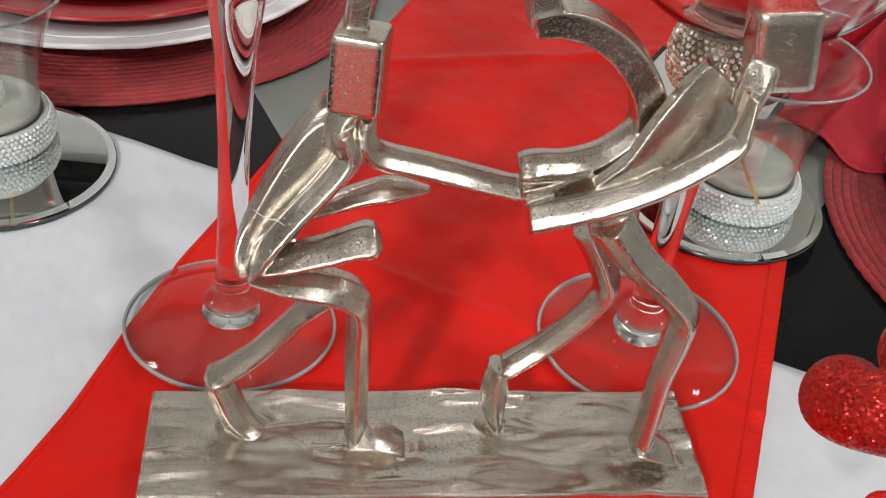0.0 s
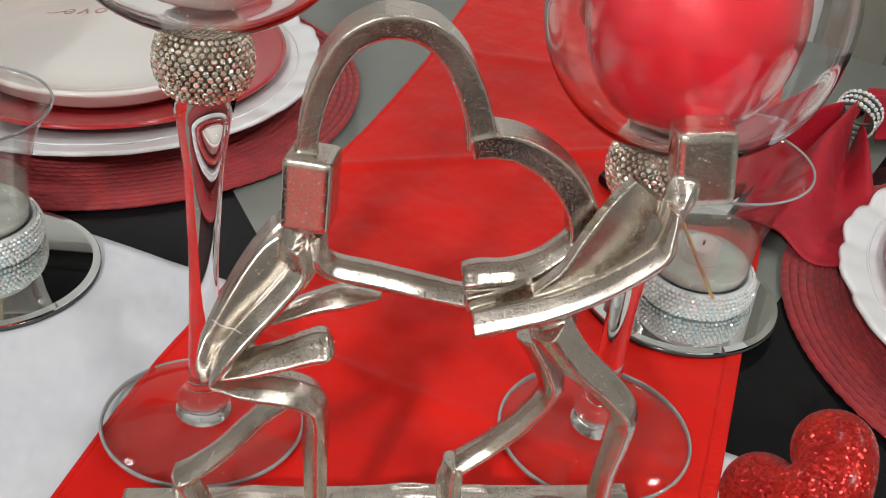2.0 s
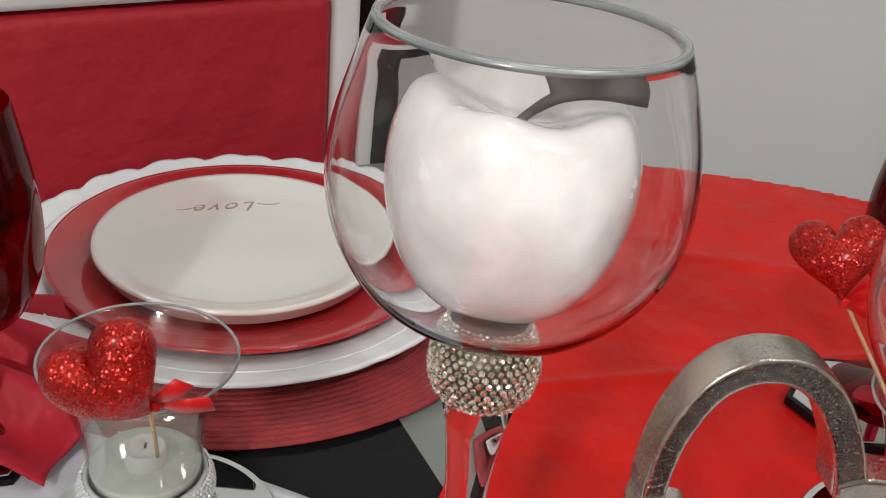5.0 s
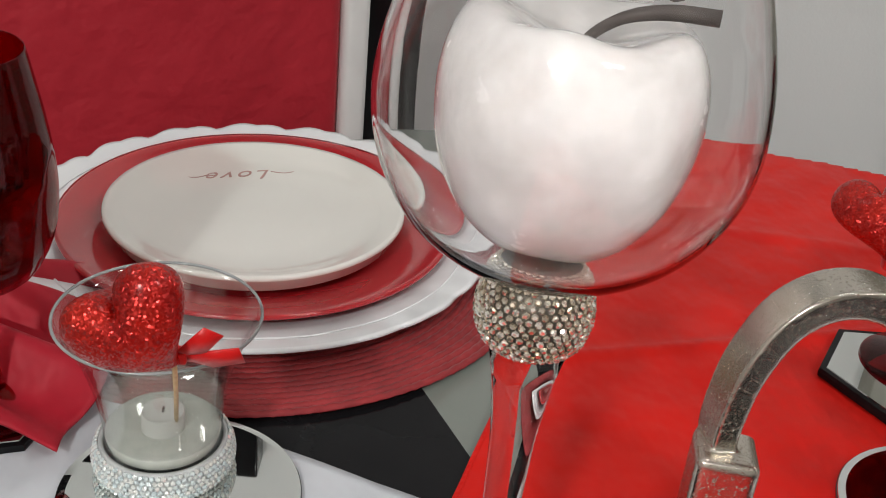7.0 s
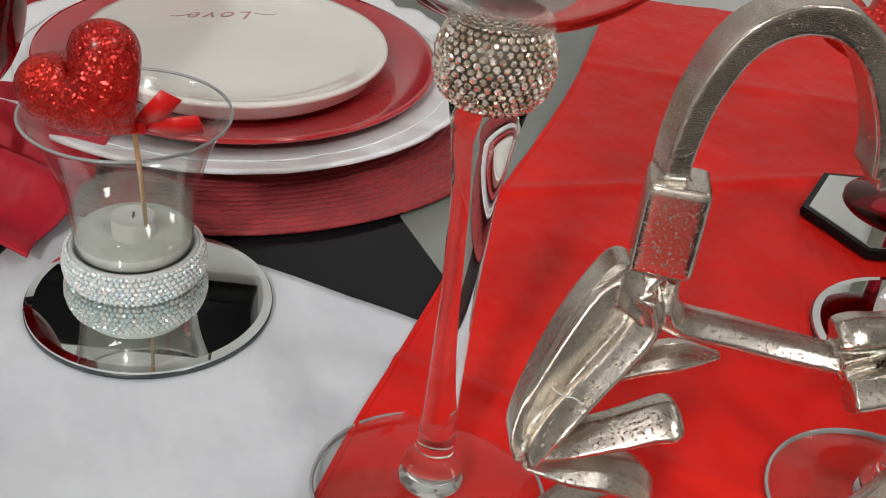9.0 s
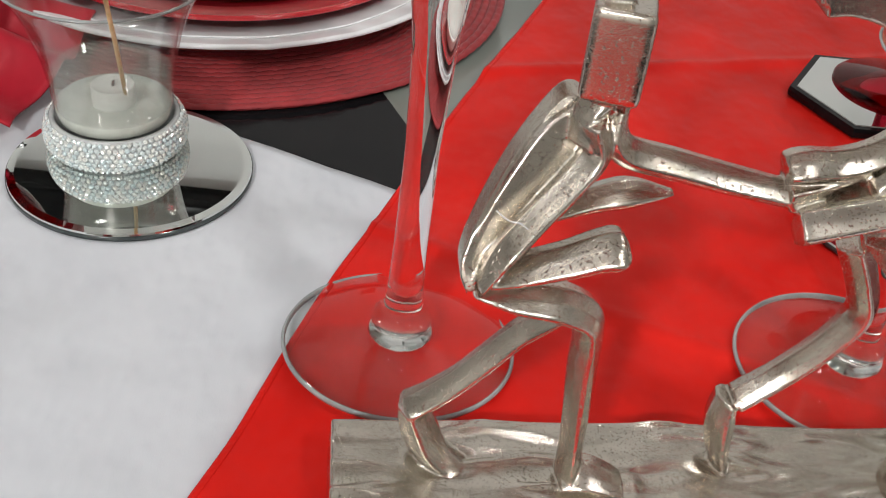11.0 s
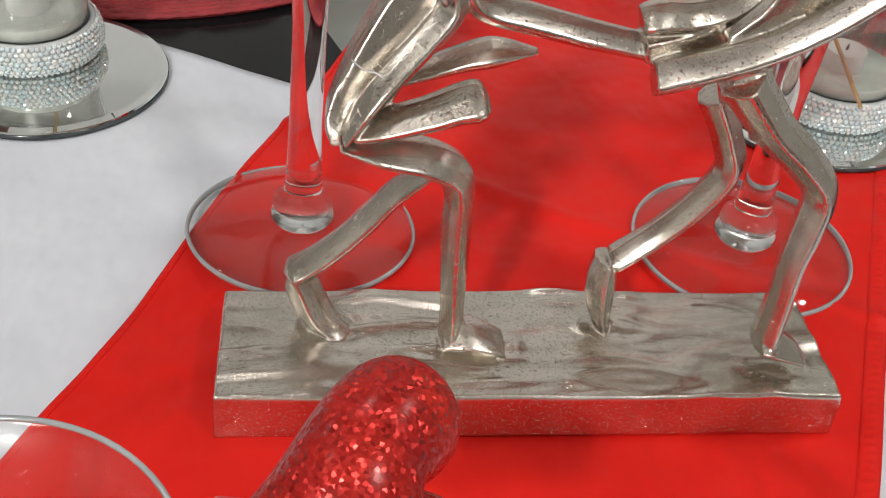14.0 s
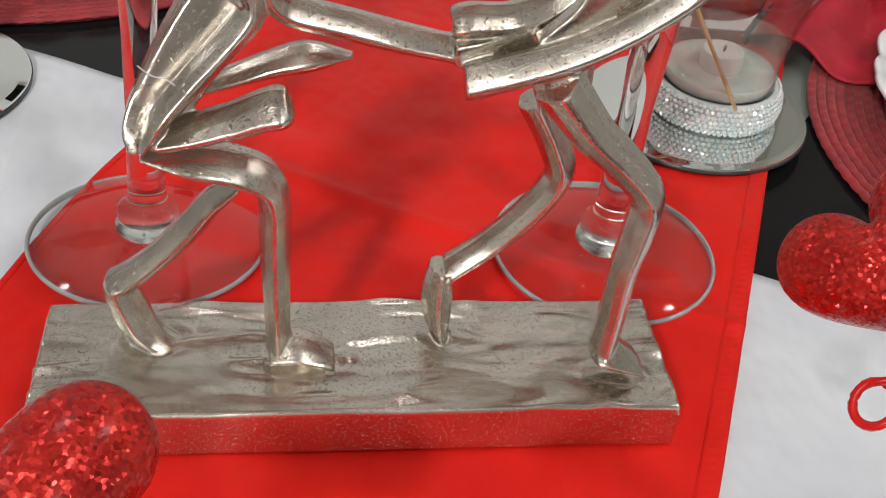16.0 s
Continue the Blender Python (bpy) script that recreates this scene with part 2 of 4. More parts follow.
def thing(name, m, label, category, group="", kind=""):
    ob = new(name)
    ob.empty_display_size = 0.02
    ob.matrix_basis = m
    return tagged(ob, label, category, group, kind)


def lathe(profile, n=64, wobble=None, bm=None):
    """Turns (radius, height) pairs round the z axis; a radius of 0 closes on the axis. wobble(angle, r, z) gives a factor on r and a lift."""
    bm = bm or bmesh.new()
    rings = []
    for r, z in profile:
        if r < 1e-6:
            rings.append([bm.verts.new((0, 0, z))])
            continue
        ring = []
        for i in range(n):
            a = 2 * math.pi * i / n
            k, dz = wobble(a, r, z) if wobble else (1, 0)
            ring.append(bm.verts.new((r * k * math.cos(a), r * k * math.sin(a), z + dz)))
        rings.append(ring)
    for p, q in zip(rings, rings[1:]):
        for i in range(n):
            j = (i + 1) % n
            if len(p) == 1 and len(q) == 1:
                break
            if len(p) == 1:
                bm.faces.new((p[0], q[i], q[j]))
            elif len(q) == 1:
                bm.faces.new((p[i], q[0], p[j]))
            else:
                bm.faces.new((p[i], p[j], q[j], q[i]))
    return bm


def spline(points, steps=6):
    """Catmull-Rom through tuples of any length."""
    pts = [np.array(p, float) for p in points]
    pts = [2 * pts[0] - pts[1], *pts, 2 * pts[-1] - pts[-2]]
    out = []
    for a, b, c, d in zip(pts, pts[1:], pts[2:], pts[3:]):
        for i in range(steps):
            t = i / steps
            out.append(0.5 * (2 * b + (c - a) * t + (2 * a - 5 * b + 4 * c - d) * t * t + (3 * b - a - 3 * c + d) * t ** 3))
    out.append(pts[-2])
    return out


def tube(points, radius, n=8, bm=None, taper=None):
    """A round rod along points; radius may shrink by taper(t)."""
    bm = bm or bmesh.new()
    pts = [Vector(p) for p in points]
    prev = None
    up = Vector((0.13, 0.21, 0.97)).normalized()
    for k, p in enumerate(pts):
        d = (pts[min(k + 1, len(pts) - 1)] - pts[max(k - 1, 0)]).normalized()
        side = d.cross(up)
        if side.length < 0.1:
            side = d.cross(Vector((1, 0, 0)))
        side.normalize()
        other = side.cross(d)
        r = radius * (taper(k / max(1, len(pts) - 1)) if taper else 1)
        ring = [bm.verts.new(p + r * (math.cos(2 * math.pi * i / n) * side + math.sin(2 * math.pi * i / n) * other)) for i in range(n)]
        if prev:
            for i in range(n):
                bm.faces.new((prev[i], prev[(i + 1) % n], ring[(i + 1) % n], ring[i]))
        else:
            bm.faces.new(ring[::-1])
        prev = ring
    bm.faces.new(prev)
    return bm


def block(sx, sy, sz, at=(0, 0, 0), edge=0.0, bm=None, turn=None, seg=2):
    """A box with rounded edges, centred at a place."""
    b2 = bmesh.new()
    bmesh.ops.create_cube(b2, size=1, matrix=Matrix.Diagonal((sx, sy, sz, 1)))
    if edge:
        bmesh.ops.bevel(b2, geom=list(b2.edges), offset=edge, segments=seg, affect="EDGES", profile=0.6)
    b2.transform(Matrix.Translation(at) @ (turn or Matrix()))
    if bm is None:
        return b2
    tmp = bpy.data.meshes.new("tmp")
    b2.to_mesh(tmp)
    b2.free()
    bm.from_mesh(tmp)
    bpy.data.meshes.remove(tmp)
    return bm


def sheet(nx, ny, place, thick):
    """A cloth: place(s, t) gives the upper face for s, t in 0..1; closed below."""
    bm = bmesh.new()
    top = [[bm.verts.new(place(i / nx, j / ny)) for i in range(nx + 1)] for j in range(ny + 1)]
    low = [[bm.verts.new((v.co.x, v.co.y, v.co.z - thick)) for v in row] for row in top]
    for j in range(ny):
        for i in range(nx):
            bm.faces.new((top[j][i], top[j][i + 1], top[j + 1][i + 1], top[j + 1][i]))
            bm.faces.new((low[j][i], low[j + 1][i], low[j + 1][i + 1], low[j][i + 1]))
    for i in range(nx):
        bm.faces.new((top[0][i], low[0][i], low[0][i + 1], top[0][i + 1]))
        bm.faces.new((top[ny][i], top[ny][i + 1], low[ny][i + 1], low[ny][i]))
    for j in range(ny):
        bm.faces.new((top[j][0], top[j + 1][0], low[j + 1][0], low[j][0]))
        bm.faces.new((top[j][nx], low[j][nx], low[j + 1][nx], top[j + 1][nx]))
    return bm


def nz(x, y, s, seed=0.0):
    return noise.noise(Vector((x * s + seed, y * s - seed * 0.7, seed)))


# ---------------------------------------------------------------- the room
def plain(name, sx, sy, sz, at, material, label, category="", edge=0.0):
    ob = link_mesh(name, block(sx, sy, sz, edge=edge), material, False)
    ob.location = at
    return tagged(ob, label, category or name.split("_")[0], kind="structure")


WY = 1.62
plain("wall_north", 5.2, 0.12, CEIL + TABLE_H, (0, WY + 0.06, (CEIL - TABLE_H) / 2), WALL_GREY, "smooth light grey painted plaster wall", "wall")
plain("wall_south", 5.2, 0.12, CEIL + TABLE_H, (0, -2.66, (CEIL - TABLE_H) / 2), WALL_TAUPE, "unseen wall behind the viewer, toned taupe to cut bounced light", "wall")
plain("wall_west", 0.12, WY + 2.6, CEIL + TABLE_H, (-2.66, (WY - 2.6) / 2, (CEIL - TABLE_H) / 2), WALL_TAUPE, "unseen side wall, toned taupe to cut bounced light", "wall")
plain("wall_east", 0.12, WY + 2.6, CEIL + TABLE_H, (2.66, (WY - 2.6) / 2, (CEIL - TABLE_H) / 2), WALL_TAUPE, "unseen side wall, toned taupe to cut bounced light", "wall")
plain("ceiling", 5.5, 4.6, 0.1, (0, -0.5, CEIL + 0.05), CEIL_WHITE, "flat white painted ceiling", "ceiling")
plain("floor", 5.5, 4.6, 0.1, (0, -0.5, -TABLE_H - 0.05), FLOOR_GREY, "grey polished stone floor", "floor")
# door-shaped panel, stands in for a darker zone at the wall's right end
door = thing("end_panel_1", pose(1.13, WY - 0.026, -TABLE_H), "taupe door-shaped panel where the grey wall turns darker", "door", kind="structure")
part("panel_leaf", block(0.86, 0.04, 2.04, (0, 0, 1.02), 0.004), BROWN_PANEL, door)
part("panel_edge", block(0.07, 0.05, 2.1, (-0.467, 0, 1.05), 0.004), BROWN_PANEL, door)
part("panel_handle", tube([(-0.36, -0.02, 1.0), (-0.36, -0.06, 1.0), (-0.25, -0.06, 1.0)], 0.009), METAL, door)

shelf = thing("wall_shelf", pose(-0.74, WY - 0.030, 0.86), "dark floating wall shelf on the grey wall", "shelf")
part("board", block(0.74, 0.06, 0.13, (0, 0, 0), 0.004), BLACK_LACQUER, shelf)

# ceiling lights: recessed square panels, all out of view, some added only to brighten
for k, (lx, ly, w, power) in enumerate(LAMPS):
    lt = thing("ceiling_light", pose(lx, ly, CEIL - 0.012), "square white ceiling light, unseen, set where the lighting needs it", "ceiling light", "ceiling lights")
    part("frame", block(w + 0.04, w + 0.04, 0.02, (0, 0, 0.004), 0.004), WHITE_PAINT, lt)
    part("diffuser", block(w, w, 0.006, (0, 0, -0.006)), LAMP_GLOW, lt, "glowing white diffuser", False)
    ld = bpy.data.lights.new("panel_lamp", "AREA")
    ld.shape, ld.size, ld.energy, ld.color = "SQUARE", w, power, (1.0, 0.985, 0.965)
    lo = new("panel_lamp", ld)
    lo.location = (lx, ly, CEIL - 0.03)

# ---------------------------------------------------------------- the table
TC = (0.07, 0.26)
TR = 0.755
table = thing("round_table", pose(TC[0], TC[1], -TABLE_H), "round table with black and grey-green glass inlays", "table")
H = TABLE_H - 0.004
part("tabletop", lathe([(0, H - 0.018), (TR - 0.004, H - 0.018), (TR, H - 0.012), (TR, H - 0.004), (TR - 0.003, H - 0.0006), (0.2, H - 0.0006), (0, H - 0.0006)], 160), GREY_GLASS, table, "grey-green glass top")


def wedge(a0, a1, r0, r1, z, thick, n=48):
    """A flat sector between two lines that leave the middle."""
    bm = bmesh.new()
    tops, lows = [], []
    for i in range(n + 1):
        a = radians(a0 + (a1 - a0) * i / n)
        for r in (r0, r1):
            tops.append(bm.verts.new((r * math.cos(a), r * math.sin(a), z)))
            lows.append(bm.verts.new((r * math.cos(a), r * math.sin(a), z - thick)))
    for i in range(n):
        a, b, c, d = 2 * i, 2 * i + 1, 2 * i + 3, 2 * i + 2
        bm.faces.new((tops[a], tops[b], tops[c], tops[d]))
        bm.faces.new((lows[a], lows[d], lows[c], lows[b]))
        bm.faces.new((tops[b], lows[b], lows[c], tops[c]))
        bm.faces.new((tops[a], tops[d], lows[d], lows[a]))
    bm.faces.new((tops[0], lows[0], lows[1], tops[1]))
    bm.faces.new((tops[-2], tops[-1], lows[-1], lows[-2]))
    return bm


part("inlay", wedge(116.5, 298, 0.01, TR - 0.004, H, 0.006), BLACK_LACQUER, table, "glossy black glass inlay", False)
part("inlay", wedge(-62, 58, 0.01, TR - 0.004, H, 0.006), BLACK_LACQUER, table, "glossy black glass inlay", False)
part("pedestal", lathe([(0, H - 0.018), (0.16, H - 0.018), (0.15, H - 0.05), (0.10, 0.45), (0.10, 0.2), (0.16, 0.05), (0.3, 0.03), (0.31, 0.0), (0, 0)], 64), BLACK_LACQUER, table)


# the white cross runner, then the red runner over it
WN, WD = Vector((0.366, 0.931)).normalized(), Vector((0.931, -0.366)).normalized()


def white_place(s, t):
    along, off = -0.62 + 1.24 * s, 0.168 + 0.271 * t
    x, y = WD.x * along + WN.x * off, WD.y * along + WN.y * off
    z = -0.0014 + 0.0012 * nz(x, y, 17, 3.1) + 0.0006 * nz(x, y, 55, 1.3)
    return (x, y, z)


wr = thing("white_table_runner", Matrix(), "plain white cotton runner lying flat across the table", "table runner")
part("cloth", sheet(150, 46, white_place, 0.0012), WHITE_CLOTH, wr)


def crease(d, w, h):
    return h * math.exp(-(d / w) ** 2)


def red_place(s, t):
    y = -0.53 + 1.57 * t
    left = -0.0805 + 0.277 * (y - 0.529) + 0.009 * math.exp(-((y - 0.80) / 0.14) ** 2) + 0.004 * math.exp(-((y - 0.31) / 0.06) ** 2)
    right = 0.208 + 0.309 * (y - 0.473) + 0.002 * math.sin(7 * y)
    x = left + (right - left) * s
    z = 0.0018 + 0.0016 * nz(x, y, 16, 7.7) + 0.0009 * nz(x, y, 40, 2.2)
    z += 0.0012 * nz(x * 0.6, y, 9, 5.2)
    z += crease(y - 0.30 * x - 0.655, 0.006, 0.0022) + crease(y + 0.42 * x - 0.43, 0.005, 0.0016)
    z += crease(y + 0.12 * x - 0.86, 0.008, 0.0016)
    over = math.hypot(x - TC[0], y - TC[1]) - (TR + 0.004)
    if over > 0:
        z -= over * 6
    return (x, y, z)


rr = thing("red_table_runner", Matrix(), "bright red satin runner with a stitched hem, lightly creased", "table runner")
part("cloth", sheet(150, 500, red_place, 0.0010), RED_SATIN, rr)


def hem_place(s0, s1):
    def place(s, t):
        p = Vector(red_place(s0 + (s1 - s0) * s, t))
        pull = 0.00022 * math.sin(t * 1570 / 2.1 * 2 * math.pi / 2) + 0.0003 * nz(p.x, p.y, 160, 4.0)
        p.z += 0.0007 + (pull if 0.2 < s < 0.8 else -0.0003)
        return tuple(p)
    return place


for s0, s1 in ((0.0, 0.010), (0.970, 1.0)):
    part("hem", sheet(5, 1300, hem_place(s0, s1), 0.0012), RED_SATIN, rr, "folded stitched hem")


# ---------------------------------------------------------------- the statue: two stylised runners that carry a heart
RIDGE = [(1, 0.10), (0.62, -0.50), (0.10, -1.0), (-0.12, -1.0), (-0.62, -0.55), (-1, 0.05), (-0.78, 0.80), (-0.3, 1.0), (0.3, 1.0), (0.78, 0.80)]
STRIP = [(1, 0.93), (0.90, 1.0), (-0.90, 1.0), (-1, 0.93), (-1, 0), (-1, -0.93), (-0.90, -1.0), (0.90, -1.0), (1, -0.93), (1, 0)]


def limb(bm, pts, steps=5, sec=None):
    """A cast bar along (u, z, v) with its width in the figure's plane and its depth; the section has a ridge down its front."""
    rows = spline([(p[0], p[1], p[2], p[3], p[4] * 1.1) for p in pts], steps)
    prev = None
    sec = sec or RIDGE
    for k, r in enumerate(rows):
        a, b = rows[max(k - 1, 0)], rows[min(k + 1, len(rows) - 1)]
        d = np.array([b[0] - a[0], b[1] - a[1]])
        d = d / (np.linalg.norm(d) + 1e-9)
        nu, nzv = -d[1], d[0]
        ring = [bm.verts.new((r[0] + nu * r[3] / 2 * p, r[2] + r[4] / 2 * q, r[1] + nzv * r[3] / 2 * p)) for p, q in sec]
        m = len(ring)
        if prev:
            for i in range(m):
                bm.faces.new((prev[i], prev[(i + 1) % m], ring[(i + 1) % m], ring[i]))
        else:
            bm.faces.new(ring[::-1])
        prev = ring
    bm.faces.new(prev)


def statue():
    bm = bmesh.new()
    # first figure: (u, height, depth place, width, depth)
    limb(bm, [(-0.0698, 0.1026, 0.0040, 0.0045, 0.0120), (-0.0561, 0.0987, 0.0040, 0.0096, 0.0160), (-0.0429, 0.0956, 0.0050, 0.0119, 0.0170), (-0.0326, 0.0898, 0.0060, 0.0121, 0.0160), (-0.0298, 0.0811, 0.0060, 0.0107, 0.0140), (-0.0298, 0.0699, 0.0050, 0.0109, 0.0130), (-0.0295, 0.0524, 0.0020, 0.0099, 0.0120), (-0.0291, 0.0371, 0.0000, 0.0089, 0.0120), (-0.0288, 0.0229, -0.0010, 0.0091, 0.0130)], 6)
    limb(bm, [(-0.0317, 0.0229, -0.0010, 0.0079, 0.0140), (-0.0234, 0.0246, -0.0020, 0.0096, 0.0150), (-0.0158, 0.0232, -0.0030, 0.0080, 0.0140), (-0.0099, 0.0216, -0.0040, 0.0050, 0.0120)], 6)
    limb(bm, [(-0.0410, 0.0888, 0.0070, 0.0054, 0.0100), (-0.0477, 0.0798, 0.0110, 0.0085, 0.0110), (-0.0512, 0.0757, 0.0120, 0.0089, 0.0110), (-0.0592, 0.0644, 0.0130, 0.0099, 0.0110), (-0.0685, 0.0537, 0.0130, 0.0096, 0.0110), (-0.0782, 0.0450, 0.0130, 0.0098, 0.0120), (-0.0857, 0.0402, 0.0130, 0.0090, 0.0130)], 6)
    limb(bm, [(-0.0849, 0.0428, 0.0130, 0.0086, 0.0130), (-0.0820, 0.0352, 0.0120, 0.0132, 0.0140), (-0.0782, 0.0262, 0.0100, 0.0137, 0.0140), (-0.0725, 0.0205, 0.0080, 0.0100, 0.0130), (-0.0644, 0.0183, 0.0060, 0.0034, 0.0100)], 6)
    limb(bm, [(-0.0694, 0.1020, 0.0060, 0.0040, 0.0080), (-0.0634, 0.1151, 0.0120, 0.0161, 0.0080), (-0.0534, 0.1306, 0.0190, 0.0195, 0.0080), (-0.0439, 0.1439, 0.0260, 0.0186, 0.0080), (-0.0388, 0.1524, 0.0290, 0.0108, 0.0080)], 6, STRIP)
    limb(bm, [(-0.0712, 0.1039, 0.0040, 0.0033, 0.0100), (-0.0726, 0.1105, 0.0080, 0.0046, 0.0100), (-0.0674, 0.1223, 0.0160, 0.0050, 0.0100), (-0.0571, 0.1391, 0.0260, 0.0053, 0.0100), (-0.0448, 0.1528, 0.0340, 0.0057, 0.0100), (-0.0396, 0.1531, 0.0340, 0.0047, 0.0100)], 6, STRIP)
    limb(bm, [(-0.0687, 0.1066, 0.0000, 0.0039, 0.0120), (-0.0621, 0.1171, 0.0010, 0.0079, 0.0120), (-0.0533, 0.1262, 0.0060, 0.0090, 0.0120), (-0.0435, 0.1351, 0.0120, 0.0093, 0.0120), (-0.0359, 0.1442, 0.0170, 0.0100, 0.0120), (-0.0385, 0.1543, 0.0190, 0.0089, 0.0120)], 6)
    limb(bm, [(-0.0656, 0.1070, 0.0030, 0.0059, 0.0120), (-0.0549, 0.1088, 0.0040, 0.0098, 0.0130), (-0.0427, 0.1126, 0.0040, 0.0112, 0.0140), (-0.0327, 0.1164, 0.0040, 0.0130, 0.0150), (-0.0279, 0.1176, 0.0040, 0.0137, 0.0160), (-0.0250, 0.1181, 0.0040, 0.0109, 0.0130), (-0.0236, 0.1184, 0.0040, 0.0048, 0.0080)], 6)
    limb(bm, [(-0.0555, 0.1106, 0.0280, 0.0062, 0.0100), (-0.0424, 0.1138, 0.0300, 0.0073, 0.0100), (-0.0295, 0.1180, 0.0310, 0.0096, 0.0110), (-0.0184, 0.1207, 0.0310, 0.0108, 0.0110), (-0.0047, 0.1221, 0.0310, 0.0016, 0.0040)], 6)
    limb(bm, [(-0.0395, 0.1461, 0.0200, 0.0099, 0.0120), (-0.0388, 0.1550, 0.0230, 0.0099, 0.0120), (-0.0341, 0.1596, 0.0250, 0.0122, 0.0120)], 6)
    block(0.0182, 0.0190, 0.0290, (-0.0335, 0.0265, 0.1740), 0.0024, bm, Euler((radians(-4), radians(1), radians(-14))).to_matrix().to_4x4(), 2)
    # its outstretched arm
    limb(bm, [(-0.0302, 0.1570, 0.0240, 0.0071, 0.0100), (-0.0306, 0.1480, 0.0220, 0.0095, 0.0120), (-0.0251, 0.1416, 0.0220, 0.0104, 0.0120), (-0.0093, 0.1376, 0.0220, 0.0105, 0.0120), (0.0082, 0.1338, 0.0210, 0.0100, 0.0120), (0.0275, 0.1318, 0.0170, 0.0090, 0.0110)], 6)
    # the heart
    limb(bm, [(-0.0351, 0.1879, 0.0317, 0.0073, 0.0135), (-0.0342, 0.1981, 0.0327, 0.0076, 0.0135), (-0.0307, 0.2125, 0.0342, 0.0079, 0.0135), (-0.0228, 0.2275, 0.0352, 0.0082, 0.0135), (-0.0109, 0.2351, 0.0357, 0.0087, 0.0135), (0.0028, 0.2347, 0.0357, 0.0094, 0.0135), (0.0137, 0.2268, 0.0352, 0.0097, 0.0135), (0.0209, 0.2150, 0.0342, 0.0101, 0.0135), (0.0255, 0.2027, 0.0332, 0.0103, 0.0135), (0.0276, 0.1920, 0.0322, 0.0116, 0.0135)], 7, STRIP)
    limb(bm, [(0.0239, 0.1919, 0.0322, 0.0087, 0.0135), (0.0336, 0.1933, 0.0322, 0.0104, 0.0135), (0.0458, 0.1898, 0.0322, 0.0105, 0.0135), (0.0579, 0.1813, 0.0317, 0.0112, 0.0135), (0.0674, 0.1681, 0.0307, 0.0119, 0.0135), (0.0703, 0.1543, 0.0292, 0.0121, 0.0135), (0.0653, 0.1429, 0.0272, 0.0113, 0.0135), (0.0534, 0.1370, 0.0242, 0.0099, 0.0135), (0.0389, 0.1338, 0.0212, 0.0085, 0.0135), (0.0254, 0.1326, 0.0182, 0.0071, 0.0135)], 7, STRIP)
    # second figure
    limb(bm, [(0.0246, 0.1394, 0.0200, 0.0093, 0.0120), (0.0300, 0.1406, 0.0200, 0.0115, 0.0130), (0.0427, 0.1404, 0.0220, 0.0112, 0.0120), (0.0559, 0.1444, 0.0240, 0.0104, 0.0120), (0.0684, 0.1547, 0.0270, 0.0081, 0.0120)], 6)
    limb(bm, [(0.0977, 0.1793, 0.0100, 0.0044, 0.0090), (0.0961, 0.1694, 0.0060, 0.0070, 0.0100), (0.0937, 0.1617, 0.0040, 0.0105, 0.0110), (0.0799, 0.1498, 0.0040, 0.0105, 0.0110), (0.0656, 0.1401, 0.0050, 0.0106, 0.0110), (0.0495, 0.1330, 0.0060, 0.0115, 0.0120), (0.0319, 0.1269, 0.0070, 0.0128, 0.0120), (0.0282, 0.1262, 0.0070, 0.0119, 0.0120)], 6)
    limb(bm, [(0.0946, 0.1760, 0.0240, 0.0248, 0.0060), (0.0876, 0.1669, 0.0200, 0.0288, 0.0060), (0.0778, 0.1550, 0.0160, 0.0270, 0.0060), (0.0670, 0.1435, 0.0130, 0.0204, 0.0060), (0.0528, 0.1344, 0.0120, 0.0129, 0.0060)], 6, STRIP)
    limb(bm, [(0.0630, 0.1366, 0.0140, 0.0158, 0.0160), (0.0600, 0.1269, 0.0110, 0.0197, 0.0160), (0.0603, 0.1180, 0.0100, 0.0160, 0.0160)], 6)
    limb(bm, [(0.0968, 0.1700, .012, .009, .012), (0.1020, 0.1800, .018, .014, .012), (0.1080, 0.1860, .026, .014, .012)])
    block(0.0225, 0.0215, 0.0300, (0.1105, 0.0285, 0.1890), 0.0034, bm, Euler((radians(-6), radians(-8), radians(-6))).to_matrix().to_4x4(), 2)
    limb(bm, [(0.0573, 0.1276, 0.0060, 0.0175, 0.0170), (0.0702, 0.1119, 0.0030, 0.0149, 0.0160), (0.0826, 0.1010, 0.0010, 0.0136, 0.0150), (0.0917, 0.0897, -0.0010, 0.0123, 0.0140), (0.0904, 0.0766, -0.0040, 0.0120, 0.0130), (0.0874, 0.0631, -0.0070, 0.0109, 0.0120), (0.0859, 0.0474, -0.0100, 0.0102, 0.0120), (0.0844, 0.0336, -0.0120, 0.0108, 0.0130)], 6)
    limb(bm, [(0.0808, 0.0314, -0.0120, 0.0069, 0.0140), (0.0855, 0.0309, -0.0130, 0.0112, 0.0150), (0.0934, 0.0283, -0.0140, 0.0079, 0.0130), (0.0985, 0.0259, -0.0150, 0.0027, 0.0100)], 6)
    limb(bm, [(0.0530, 0.1162, 0.0160, 0.0122, 0.0130), (0.0622, 0.0985, 0.0180, 0.0114, 0.0120), (0.0662, 0.0850, 0.0180, 0.0112, 0.0120), (0.0588, 0.0700, 0.0180, 0.0114, 0.0110), (0.0459, 0.0550, 0.0180, 0.0110, 0.0110), (0.0316, 0.0449, 0.0160, 0.0098, 0.0120)], 6)
    limb(bm, [(0.0287, 0.0465, 0.0160, 0.0089, 0.0120), (0.0278, 0.0378, 0.0140, 0.0119, 0.0130), (0.0282, 0.0279, 0.0110, 0.0103, 0.0120), (0.0304, 0.0172, 0.0080, 0.0040, 0.0100)], 6)
